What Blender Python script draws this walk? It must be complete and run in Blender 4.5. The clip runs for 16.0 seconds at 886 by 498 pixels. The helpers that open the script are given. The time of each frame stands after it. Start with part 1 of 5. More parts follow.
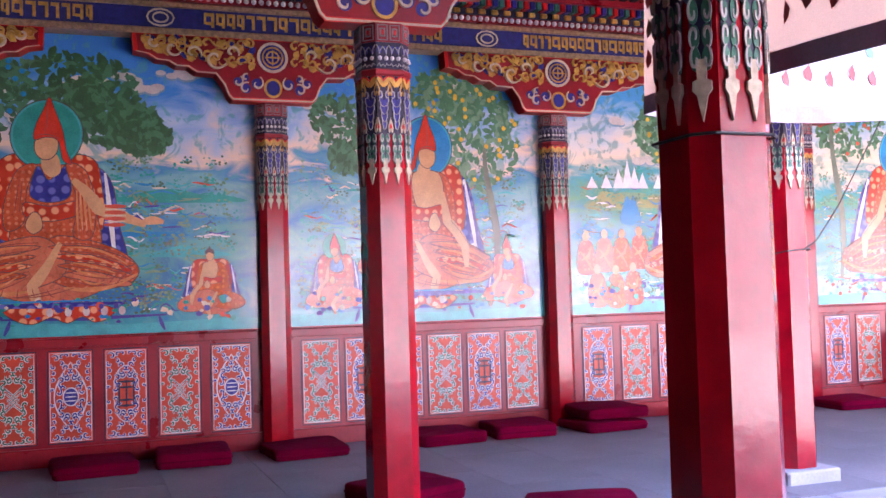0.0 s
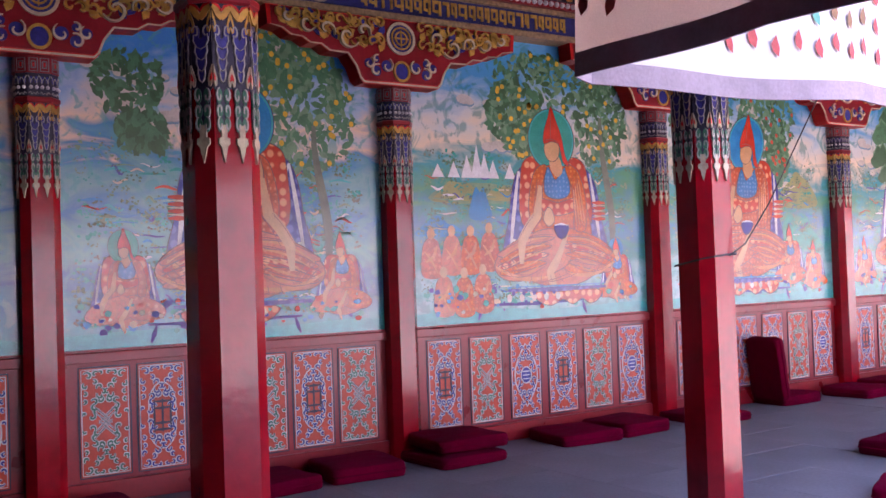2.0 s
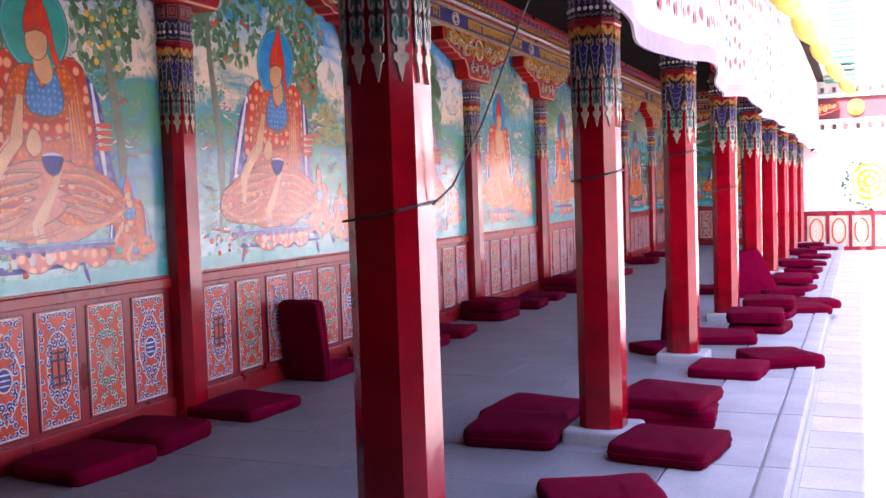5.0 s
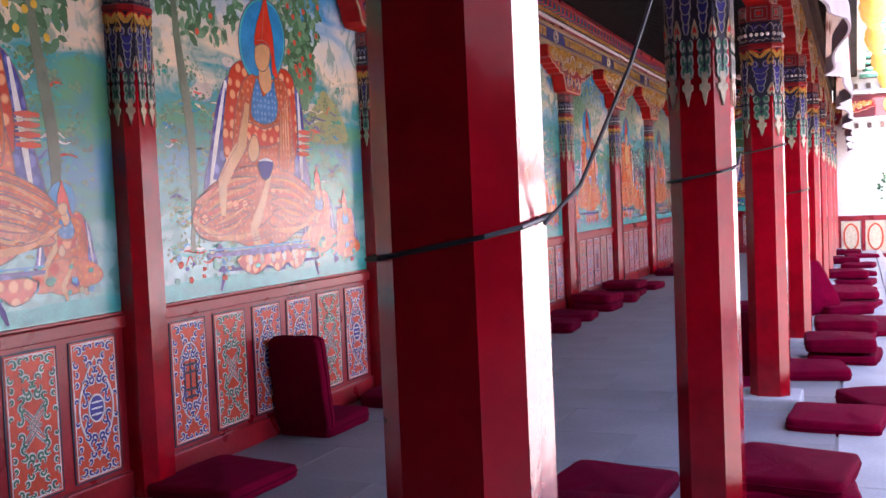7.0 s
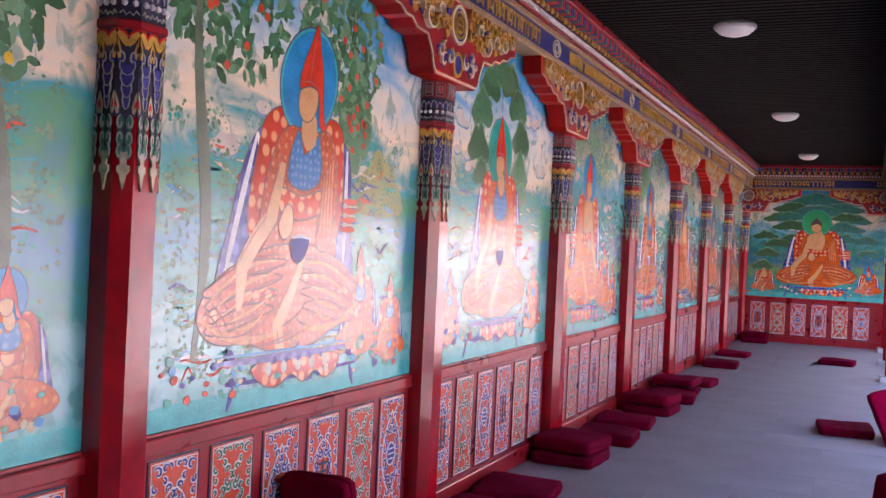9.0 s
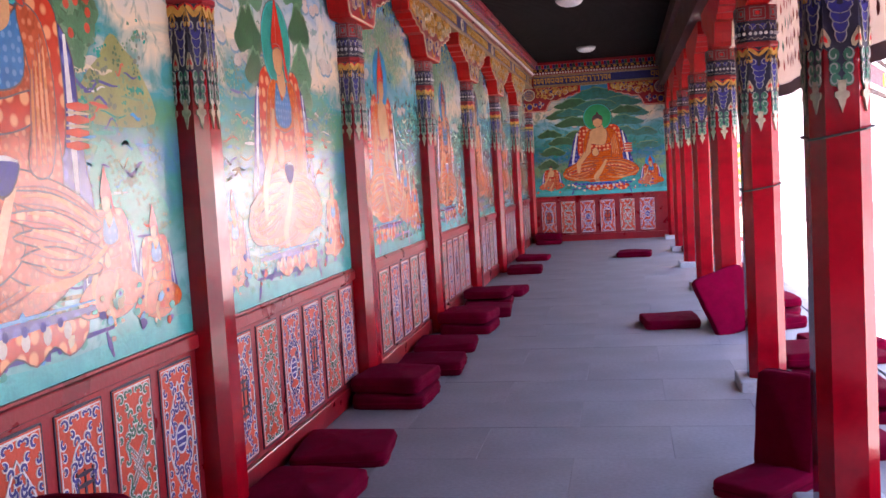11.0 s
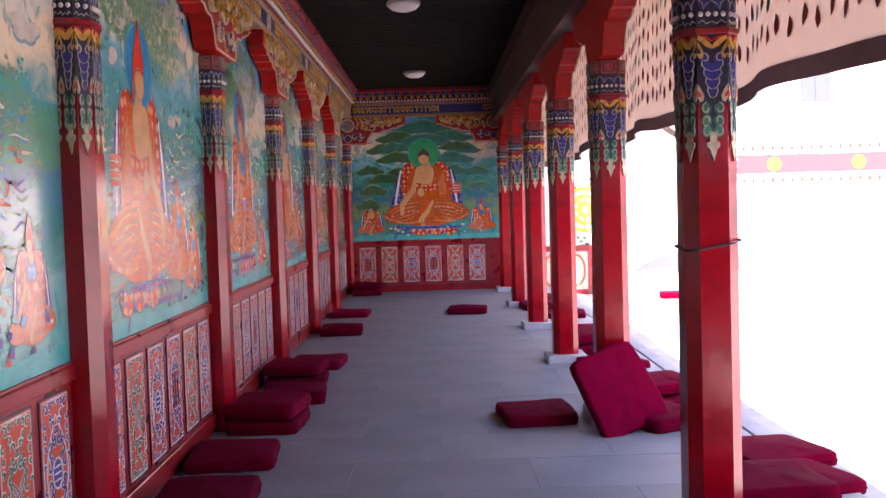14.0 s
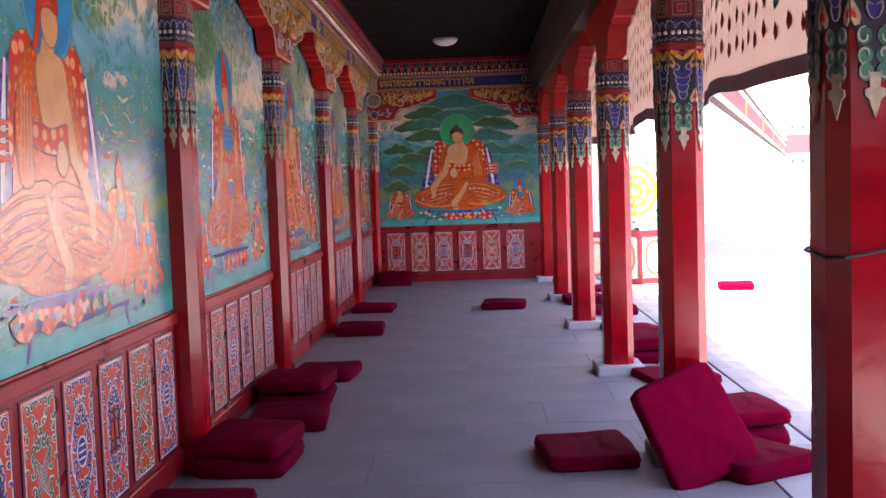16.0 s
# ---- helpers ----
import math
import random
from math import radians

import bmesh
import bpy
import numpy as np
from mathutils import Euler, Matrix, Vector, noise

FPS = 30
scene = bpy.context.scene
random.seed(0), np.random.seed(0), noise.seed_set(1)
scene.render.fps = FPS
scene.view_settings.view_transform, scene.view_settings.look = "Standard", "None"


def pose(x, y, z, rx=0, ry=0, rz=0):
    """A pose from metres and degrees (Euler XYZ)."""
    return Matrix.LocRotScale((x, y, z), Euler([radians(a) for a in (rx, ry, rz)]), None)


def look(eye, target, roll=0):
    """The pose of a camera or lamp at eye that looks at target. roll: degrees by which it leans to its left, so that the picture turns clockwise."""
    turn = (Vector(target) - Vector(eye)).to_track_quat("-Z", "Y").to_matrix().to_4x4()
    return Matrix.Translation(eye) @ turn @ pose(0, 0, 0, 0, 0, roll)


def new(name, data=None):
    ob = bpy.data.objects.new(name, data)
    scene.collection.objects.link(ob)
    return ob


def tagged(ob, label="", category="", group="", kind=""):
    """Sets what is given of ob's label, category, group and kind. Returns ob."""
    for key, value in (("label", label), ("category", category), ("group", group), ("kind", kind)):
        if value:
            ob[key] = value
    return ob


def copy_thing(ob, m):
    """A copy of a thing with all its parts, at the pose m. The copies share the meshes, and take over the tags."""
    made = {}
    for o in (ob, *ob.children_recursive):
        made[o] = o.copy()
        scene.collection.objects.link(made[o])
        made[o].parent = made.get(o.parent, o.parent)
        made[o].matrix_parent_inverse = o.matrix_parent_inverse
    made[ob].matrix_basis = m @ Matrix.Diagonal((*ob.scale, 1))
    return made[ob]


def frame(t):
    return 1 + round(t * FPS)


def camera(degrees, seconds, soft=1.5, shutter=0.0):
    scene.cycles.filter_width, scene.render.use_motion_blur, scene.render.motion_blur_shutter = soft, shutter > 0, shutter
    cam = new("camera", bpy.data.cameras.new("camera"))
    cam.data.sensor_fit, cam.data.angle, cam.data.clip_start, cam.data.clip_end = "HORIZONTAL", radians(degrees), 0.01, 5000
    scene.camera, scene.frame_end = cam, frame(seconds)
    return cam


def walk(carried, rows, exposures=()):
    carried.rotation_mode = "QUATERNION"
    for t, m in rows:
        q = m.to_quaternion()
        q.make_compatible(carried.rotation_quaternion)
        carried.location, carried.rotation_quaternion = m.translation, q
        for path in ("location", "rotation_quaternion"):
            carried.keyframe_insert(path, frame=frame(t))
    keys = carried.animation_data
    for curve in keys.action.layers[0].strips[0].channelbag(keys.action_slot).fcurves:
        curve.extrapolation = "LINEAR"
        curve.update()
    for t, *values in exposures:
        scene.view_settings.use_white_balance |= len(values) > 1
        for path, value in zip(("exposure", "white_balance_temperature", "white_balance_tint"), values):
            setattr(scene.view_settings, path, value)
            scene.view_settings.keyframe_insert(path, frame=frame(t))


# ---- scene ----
cam = camera(48.7, 16.0)

PATH = [
    (0, (7.381, -3.911, 1.157), (5.507, -3.217, 1.238), -1.7),
    (0.5, (6.992, -3.825, 1.189), (5.142, -3.066, 1.223), -1.8),
    (1, (6.558, -3.811, 1.202), (4.814, -2.834, 1.233), -0.3),
    (1.5, (6.271, -3.772, 1.256), (4.618, -2.646, 1.255), -0.9),
    (2, (5.941, -3.707, 1.283), (4.273, -2.604, 1.331), -2.0),
    (2.5, (5.536, -3.683, 1.286), (3.966, -2.445, 1.330), -1.2),
    (3, (5.173, -3.605, 1.309), (3.733, -2.219, 1.236), -2.5),
    (3.5, (4.822, -3.428, 1.320), (3.416, -2.005, 1.298), -4.1),
    (4, (4.466, -3.200, 1.338), (3.284, -1.587, 1.314), -1.9),
    (4.5, (4.225, -2.999, 1.323), (3.226, -1.268, 1.235), -2.6),
    (5, (3.991, -2.696, 1.341), (3.208, -0.859, 1.232), -1.9),
    (5.2, (3.888, -2.570, 1.329), (3.187, -0.700, 1.226), -1.8),
    (7.5, (3.110, -1.136, 1.356), (2.257, 0.671, 1.266), -2.8),
    (8, (2.938, -0.862, 1.333), (1.967, 0.883, 1.221), -1.4),
    (8.5, (2.690, -0.580, 1.564), (1.750, 1.182, 1.452), 2.7),
    (9, (2.395, -0.271, 1.648), (1.595, 1.562, 1.639), 2.6),
    (9.5, (2.211, -0.036, 1.616), (1.583, 1.857, 1.461), -1.0),
    (10, (2.041, 0.252, 1.606), (1.630, 2.204, 1.460), -1.6),
    (10.2, (1.998, 0.351, 1.563), (1.592, 2.303, 1.401), -2.7),
    (12.3, (1.757, 1.813, 1.528), (1.518, 3.795, 1.402), -2.5),
    (12.5, (1.713, 1.982, 1.549), (1.536, 3.971, 1.436), -2.2),
    (13, (1.617, 2.391, 1.548), (1.559, 4.387, 1.436), -2.6),
    (13.5, (1.610, 2.776, 1.552), (1.548, 4.772, 1.454), -3.3),
    (14, (1.576, 3.202, 1.527), (1.589, 5.200, 1.434), -1.7),
    (14.5, (1.588, 3.560, 1.540), (1.600, 5.557, 1.433), -3.1),
    (15, (1.632, 3.909, 1.549), (1.491, 5.902, 1.441), -2.0),
    (15.5, (1.621, 4.317, 1.537), (1.568, 6.314, 1.446), -0.3),
    (16, (1.675, 4.639, 1.527), (1.604, 6.634, 1.399), -1.9),
]
EXPOSURES = [(0, 4.5, 6500, 41), (0.5, 4.0, 6550, 41), (1, 3.82, 6600, 41), (1.5, 3.6, 6600, 41), (3, 3.35, 6600, 42), (5, 3.25, 6700, 37), (8, 3.15, 6700, 31), (9.0, 3.4, 6600, 31), (9.5, 3.6, 6600, 35), (12.5, 3.1, 7000, 30), (16, 2.95, 7000, 34)]
walk(cam, [(t, look(eye, target, roll)) for t, eye, target, roll in PATH], EXPOSURES)


# ---- world, sun, exposure ----
world = bpy.data.worlds.new("world")
scene.world = world
world.use_nodes = True
wn = world.node_tree
sky = wn.nodes.new("ShaderNodeTexSky")
sky.sky_type, sky.sun_disc = "NISHITA", False
SUN = Vector((-0.11, -0.58, 0.8)).normalized()
sky.sun_elevation = math.asin(SUN.z)
sky.sun_rotation = math.atan2(SUN.x, SUN.y)
wn.nodes["Background"].inputs[1].default_value = 0.15
wn.links.new(sky.outputs[0], wn.nodes["Background"].inputs[0])
lamp = bpy.data.lights.new("sun", "SUN")
lamp.energy, lamp.angle, lamp.color = 5.0, radians(0.5), (1.0, 0.95, 0.88)
sun = new("sun", lamp)
sun.matrix_world = look(SUN * 60, (0, 0, 0))

# ---- materials ----


def material(name, colour, rough=0.5, metal=0.0, dark=0.75, scale=9.0, fine=70.0, bump=0.15, spec=0.5, coat=0.0, vary=0.0):
    """Paint, cloth or stone: colour broken up by broad stains and fine grain, with a little relief."""
    m = bpy.data.materials.new(name)
    m.use_nodes = True
    t = m.node_tree
    b = t.nodes["Principled BSDF"]
    geo = t.nodes.new("ShaderNodeTexCoord")
    big = t.nodes.new("ShaderNodeTexNoise")
    big.inputs["Scale"].default_value, big.inputs["Detail"].default_value = scale, 6
    small = t.nodes.new("ShaderNodeTexNoise")
    small.inputs["Scale"].default_value, small.inputs["Detail"].default_value = fine, 4
    for n in (big, small):
        t.links.new(geo.outputs["Object"], n.inputs["Vector"])
    ramp = t.nodes.new("ShaderNodeValToRGB")
    ramp.color_ramp.elements[0].position, ramp.color_ramp.elements[1].position = 0.3, 0.62
    ramp.color_ramp.elements[0].color = (*[c * dark for c in colour], 1)
    ramp.color_ramp.elements[1].color = (*colour, 1)
    t.links.new(big.outputs[0], ramp.inputs[0])
    mix = t.nodes.new("ShaderNodeMix")
    mix.data_type, mix.blend_type = "RGBA", "MULTIPLY"
    mix.inputs[0].default_value = 0.35
    t.links.new(ramp.outputs[0], mix.inputs[6])
    t.links.new(small.outputs[0], mix.inputs[7])
    out = mix.outputs[2]
    if vary:
        info = t.nodes.new("ShaderNodeObjectInfo")
        hsv = t.nodes.new("ShaderNodeHueSaturation")
        span = t.nodes.new("ShaderNodeMapRange")
        span.inputs[3].default_value, span.inputs[4].default_value = 1 - vary, 1 + vary
        t.links.new(info.outputs["Random"], span.inputs[0])
        t.links.new(span.outputs[0], hsv.inputs["Value"])
        t.links.new(out, hsv.inputs["Color"])
        out = hsv.outputs[0]
    t.links.new(out, b.inputs["Base Color"])
    rr = t.nodes.new("ShaderNodeMapRange")
    rr.inputs[3].default_value, rr.inputs[4].default_value = rough * 0.75, min(1, rough * 1.35)
    t.links.new(big.outputs[0], rr.inputs[0])
    t.links.new(rr.outputs[0], b.inputs["Roughness"])
    b.inputs["Metallic"].default_value = metal
    b.inputs["Specular IOR Level"].default_value = spec
    b.inputs["Coat Weight"].default_value, b.inputs["Coat Roughness"].default_value = coat, 0.08
    bp = t.nodes.new("ShaderNodeBump")
    bp.inputs["Strength"].default_value, bp.inputs["Distance"].default_value = bump, 0.01
    t.links.new(small.outputs[0], bp.inputs["Height"])
    t.links.new(bp.outputs[0], b.inputs["Normal"])
    return m


def patterned(name, ground, marks, scale=14.0, size=0.3, rough=0.2, fold=0.0, strength=0.75):
    """Painted brocade: round flowers on a ground colour, with brushed folds."""
    m = material(name, ground, rough, dark=0.7, scale=7, fine=40, bump=0.05)
    t = m.node_tree
    b = t.nodes["Principled BSDF"]
    link = b.inputs["Base Color"].links[0]
    base = link.from_socket
    geo = t.nodes.new("ShaderNodeTexCoord")
    vor = t.nodes.new("ShaderNodeTexVoronoi")
    vor.inputs["Scale"].default_value, vor.inputs["Randomness"].default_value = scale, 0.35
    t.links.new(geo.outputs["Object"], vor.inputs["Vector"])
    step = t.nodes.new("ShaderNodeMapRange")
    step.inputs[1].default_value, step.inputs[2].default_value = size, size + 0.12
    step.inputs[3].default_value, step.inputs[4].default_value = strength, 0
    t.links.new(vor.outputs["Distance"], step.inputs[0])
    mix = t.nodes.new("ShaderNodeMix")
    mix.data_type = "RGBA"
    mix.inputs[7].default_value = (*marks, 1)
    t.links.new(step.outputs[0], mix.inputs[0])
    t.links.new(base, mix.inputs[6])
    out = mix.outputs[2]
    if fold:
        wave = t.nodes.new("ShaderNodeTexWave")
        wave.inputs["Scale"].default_value, wave.inputs["Distortion"].default_value = 7.5, 18
        wave.inputs["Detail"].default_value = 3
        t.links.new(geo.outputs["Object"], wave.inputs["Vector"])
        line = t.nodes.new("ShaderNodeMapRange")
        line.inputs[1].default_value, line.inputs[2].default_value = 0.0, 0.16
        line.inputs[3].default_value, line.inputs[4].default_value = fold, 0
        t.links.new(wave.outputs["Fac"], line.inputs[0])
        mx = t.nodes.new("ShaderNodeMix")
        mx.data_type = "RGBA"
        mx.inputs[7].default_value = (*[c * 0.35 for c in ground], 1)
        t.links.new(line.outputs[0], mx.inputs[0])
        t.links.new(out, mx.inputs[6])
        out = mx.outputs[2]
    t.links.new(out, b.inputs["Base Color"])
    return m


def canvas_material(name, stops, patch, patch_amount):
    """Painted landscape: bands of water, hills, haze and sky by height, broken by brushwork."""
    m = bpy.data.materials.new(name)
    m.use_nodes = True
    t = m.node_tree
    b = t.nodes["Principled BSDF"]
    geo = t.nodes.new("ShaderNodeTexCoord")
    info = t.nodes.new("ShaderNodeObjectInfo")
    shift = t.nodes.new("ShaderNodeVectorMath")
    shift.operation = "SCALE"
    shift.inputs[0].default_value = (3, 17, 5)
    t.links.new(info.outputs["Random"], shift.inputs["Scale"])
    add = t.nodes.new("ShaderNodeVectorMath")
    t.links.new(geo.outputs["Object"], add.inputs[0])
    t.links.new(shift.outputs[0], add.inputs[1])
    flat = t.nodes.new("ShaderNodeVectorMath")
    flat.operation = "MULTIPLY"
    flat.inputs[1].default_value = (1, 0.6, 1.5)
    t.links.new(add.outputs[0], flat.inputs[0])
    n = t.nodes.new("ShaderNodeTexNoise")
    n.inputs["Scale"].default_value, n.inputs["Detail"].default_value, n.inputs["Distortion"].default_value = 3.2, 9, 0.9
    t.links.new(flat.outputs[0], n.inputs["Vector"])
    sep = t.nodes.new("ShaderNodeSeparateXYZ")
    t.links.new(geo.outputs["Object"], sep.inputs[0])
    h = t.nodes.new("ShaderNodeMath")
    h.operation = "MULTIPLY_ADD"
    h.inputs[1].default_value = 0.9
    t.links.new(n.outputs[0], h.inputs[0])
    t.links.new(sep.outputs["Z"], h.inputs[2])
    span = t.nodes.new("ShaderNodeMapRange")
    span.inputs[1].default_value, span.inputs[2].default_value = 1.35, 3.4
    t.links.new(h.outputs[0], span.inputs[0])
    ramp = t.nodes.new("ShaderNodeValToRGB")
    els = ramp.color_ramp.elements
    while len(els) < len(stops):
        els.new(0.5)
    for e, (p, c) in zip(els, stops):
        e.position, e.color = p, (*c, 1)
    t.links.new(span.outputs[0], ramp.inputs[0])
    v = t.nodes.new("ShaderNodeTexNoise")
    v.inputs["Scale"].default_value, v.inputs["Detail"].default_value, v.inputs["Distortion"].default_value = 5.0, 8, 2.5
    t.links.new(add.outputs[0], v.inputs["Vector"])
    cut = t.nodes.new("ShaderNodeMapRange")
    cut.inputs[1].default_value, cut.inputs[2].default_value = 0.52, 0.62
    cut.inputs[4].default_value = patch_amount
    t.links.new(v.outputs[0], cut.inputs[0])
    mix = t.nodes.new("ShaderNodeMix")
    mix.data_type = "RGBA"
    mix.inputs[7].default_value = (*patch, 1)
    t.links.new(cut.outputs[0], mix.inputs[0])
    t.links.new(ramp.outputs[0], mix.inputs[6])
    t.links.new(mix.outputs[2], b.inputs["Base Color"])
    b.inputs["Roughness"].default_value = 0.22
    b.inputs["Specular IOR Level"].default_value = 0.7
    b.inputs["Coat Weight"].default_value, b.inputs["Coat Roughness"].default_value = 0.3, 0.2
    bp = t.nodes.new("ShaderNodeBump")
    bp.inputs["Strength"].default_value, bp.inputs["Distance"].default_value = 0.12, 0.01
    t.links.new(v.outputs[0], bp.inputs["Height"])
    t.links.new(bp.outputs[0], b.inputs["Normal"])
    return m


RED = material("red_lacquer", (0.4, 0.003, 0.011), 0.13, dark=0.62, scale=5, fine=18, bump=0.1, spec=0.5)
rt = RED.node_tree
worn = rt.nodes.new("ShaderNodeTexNoise")
worn.inputs["Scale"].default_value, worn.inputs["Detail"].default_value = 3.2, 10
rt.links.new(rt.nodes["Texture Coordinate"].outputs["Object"], worn.inputs["Vector"])
flake = rt.nodes.new("ShaderNodeMapRange")
flake.inputs[1].default_value, flake.inputs[2].default_value, flake.inputs[4].default_value = 0.64, 0.7, 0.55
rt.links.new(worn.outputs[0], flake.inputs[0])
fade = rt.nodes.new("ShaderNodeMix")
fade.data_type = "RGBA"
fade.inputs[7].default_value = (0.5, 0.09, 0.1, 1)
rt.links.new(flake.outputs[0], fade.inputs[0])
rt.links.new(rt.nodes["Principled BSDF"].inputs["Base Color"].links[0].from_socket, fade.inputs[6])
rt.links.new(fade.outputs[2], rt.nodes["Principled BSDF"].inputs["Base Color"])
DADO = material("dado_red", (0.34, 0.01, 0.018), 0.28, dark=0.7, scale=4, fine=40, bump=0.1)
BRIGHT = material("bracket_red", (0.8, 0.012, 0.006), 0.4, dark=0.8)
MAROON = material("velvet", (0.155, 0.001, 0.018), 0.95, dark=0.78, scale=12, fine=160, bump=0.5, spec=0.02, vary=0.25)
MAROON.node_tree.nodes["Principled BSDF"].inputs["Sheen Weight"].default_value = 0.03
MAROON.node_tree.nodes["Principled BSDF"].inputs["Sheen Tint"].default_value = (0.9, 0.1, 0.35, 1)
STONE = material("floor_stone", (0.24, 0.228, 0.252), 0.68, dark=0.72, scale=1.6, fine=45, bump=0.1, vary=0.03)
KERB = material("kerb_stone", (0.42, 0.42, 0.44), 0.75, dark=0.75, scale=3, fine=60, bump=0.2, vary=0.08)
PAVE = material("courtyard_stone", (0.5, 0.48, 0.46), 0.8, dark=0.8, scale=2, fine=40, bump=0.2, vary=0.08)
DARKWOOD = material("dark_slats", (0.011, 0.008, 0.008), 0.9, dark=0.6, scale=3, fine=30, spec=0.15)
BROWN = material("brown_beam", (0.09, 0.04, 0.028), 0.6, dark=0.6, scale=3, fine=30)
WHITEWALL = material("whitewash", (0.8, 0.79, 0.76), 0.9, dark=0.88, scale=1.5, fine=20, bump=0.3)
GOLD = material("gold_paint", (0.8, 0.45, 0.09), 0.32, metal=0.25, dark=0.55, scale=20)
CREAM = material("cream_paint", (0.74, 0.62, 0.42), 0.45, dark=0.75, scale=20)
WHITE = material("white_paint", (0.8, 0.8, 0.8), 0.35, dark=0.8, scale=20)
AGEDCREAM = material("aged_cream_paint", (0.6, 0.5, 0.34), 0.5, dark=0.6, scale=30)
AGEDWHITE = material("aged_white_paint", (0.5, 0.5, 0.45), 0.45, dark=0.6, scale=30)
BLUE = material("ultramarine_paint", (0.035, 0.035, 0.3), 0.35, dark=0.6, scale=20)
SKYBLUE = material("sky_blue_paint", (0.02, 0.3, 0.62), 0.2, dark=0.75, scale=9)
GREEN = material("green_paint", (0.03, 0.2, 0.12), 0.35, dark=0.6, scale=20)
TEAL = material("teal_paint", (0.02, 0.38, 0.3), 0.2, dark=0.8, scale=9)
NAVY = material("navy_ground", (0.02, 0.02, 0.06), 0.4, dark=0.6, scale=20)
MOULD = material("gilt_moulding", (0.42, 0.27, 0.14), 0.45, dark=0.5, scale=30)
DEEPBLUE = material("deep_blue_ground", (0.03, 0.033, 0.2), 0.4, dark=0.6, scale=20)
GREY = material("grey_moulding", (0.3, 0.27, 0.26), 0.5, dark=0.6, scale=20)
ORANGE = material("orange_red_paint", (0.7, 0.07, 0.02), 0.35, dark=0.75, scale=12)
HAT = material("hat_red", (0.75, 0.06, 0.03), 0.2, dark=0.7, scale=8)
SKIN = material("ochre_paint", (0.76, 0.42, 0.2), 0.2, dark=0.8, scale=8)
PINKCLOTH = patterned("rose_robe", (0.68, 0.13, 0.05), (0.78, 0.34, 0.18), 22, 0.2, fold=0.5, strength=0.5)
ORANGECLOTH = patterned("saffron_robe", (0.76, 0.12, 0.012), (0.82, 0.3, 0.05), 24, 0.2, fold=0.5, strength=0.5)
SALMONCLOTH = patterned("salmon_robe", (0.74, 0.22, 0.11), (0.66, 0.11, 0.06), 26, 0.2, fold=0.4, strength=0.45)
REDBROCADE = patterned("red_brocade", (0.66, 0.06, 0.025), (0.85, 0.42, 0.2), 13, 0.28, strength=0.75)
BLUEBROCADE = patterned("blue_brocade", (0.05, 0.06, 0.32), (0.16, 0.18, 0.5), 12, 0.28)
BLUEVEST = patterned("blue_vest", (0.05, 0.25, 0.55), (0.3, 0.5, 0.75), 26, 0.22, strength=0.35)
TURQ = material("turquoise_paint", (0.05, 0.5, 0.5), 0.2, dark=0.75, scale=8)
GREY_BLUE = material("cloud_shade", (0.25, 0.4, 0.5), 0.2)
CREAM_WHITE = material("cloud_paint", (0.68, 0.62, 0.54), 0.2)
FOLD = material("robe_fold_line", (0.3, 0.05, 0.025), 0.3)
GLOW = material("robe_light", (0.8, 0.3, 0.11), 0.25)
INK = material("ink_outline", (0.09, 0.05, 0.05), 0.4, dark=0.7)
LEAFS = [material(n, c, 0.35, dark=0.7, scale=15) for n, c in
         (("leaf_dark", (0.035, 0.14, 0.05)), ("leaf_mid", (0.06, 0.23, 0.1)), ("leaf_light", (0.16, 0.34, 0.18)))]
TEALPINE = material("pine_teal", (0.02, 0.2, 0.17), 0.3, dark=0.7, scale=9)
GREENHALO = material("halo_green", (0.03, 0.42, 0.16), 0.2, dark=0.8, scale=9)
OLIVE = material("hill_olive", (0.3, 0.33, 0.1), 0.3, dark=0.7, scale=8)
BARK = material("painted_bark", (0.15, 0.2, 0.13), 0.3, dark=0.6, scale=8)
CABLE = material("black_cable", (0.02, 0.02, 0.02), 0.5)
TIN = material("lamp_rim", (0.55, 0.55, 0.55), 0.4)
YELLOW = material("yellow_silk", (0.85, 0.5, 0.02), 0.6, dark=0.75, scale=6)
CLOTH = material("awning_cloth", (0.84, 0.79, 0.74), 0.9, dark=0.9, scale=2, fine=200, bump=0.1)
HEM = material("awning_hem", (0.34, 0.27, 0.3), 0.9, dark=0.8)
GLASS = material("milk_glass", (0.85, 0.85, 0.85), 0.3, dark=0.95)
WINDOWDARK = material("window_glass", (0.06, 0.07, 0.09), 0.1, dark=0.8)
cl = CLOTH.node_tree
trans = cl.nodes.new("ShaderNodeBsdfTranslucent")
trans.inputs[0].default_value = (0.78, 0.52, 0.38, 1)
half = cl.nodes.new("ShaderNodeMixShader")
half.inputs[0].default_value = 0.22
cl.links.new(cl.nodes["Principled BSDF"].outputs[0], half.inputs[1])
cl.links.new(trans.outputs[0], half.inputs[2])
cl.links.new(half.outputs[0], cl.nodes["Material Output"].inputs[0])
for varnished in (SKYBLUE, TEAL, HAT, SKIN, PINKCLOTH, ORANGECLOTH, REDBROCADE, BLUEBROCADE, BLUEVEST, SALMONCLOTH, TURQ, GREY_BLUE, CREAM_WHITE, FOLD, GLOW, INK, OLIVE, BARK, *LEAFS):
    vb = varnished.node_tree.nodes["Principled BSDF"]
    vb.inputs["Coat Weight"].default_value, vb.inputs["Coat Roughness"].default_value = 0.3, 0.2
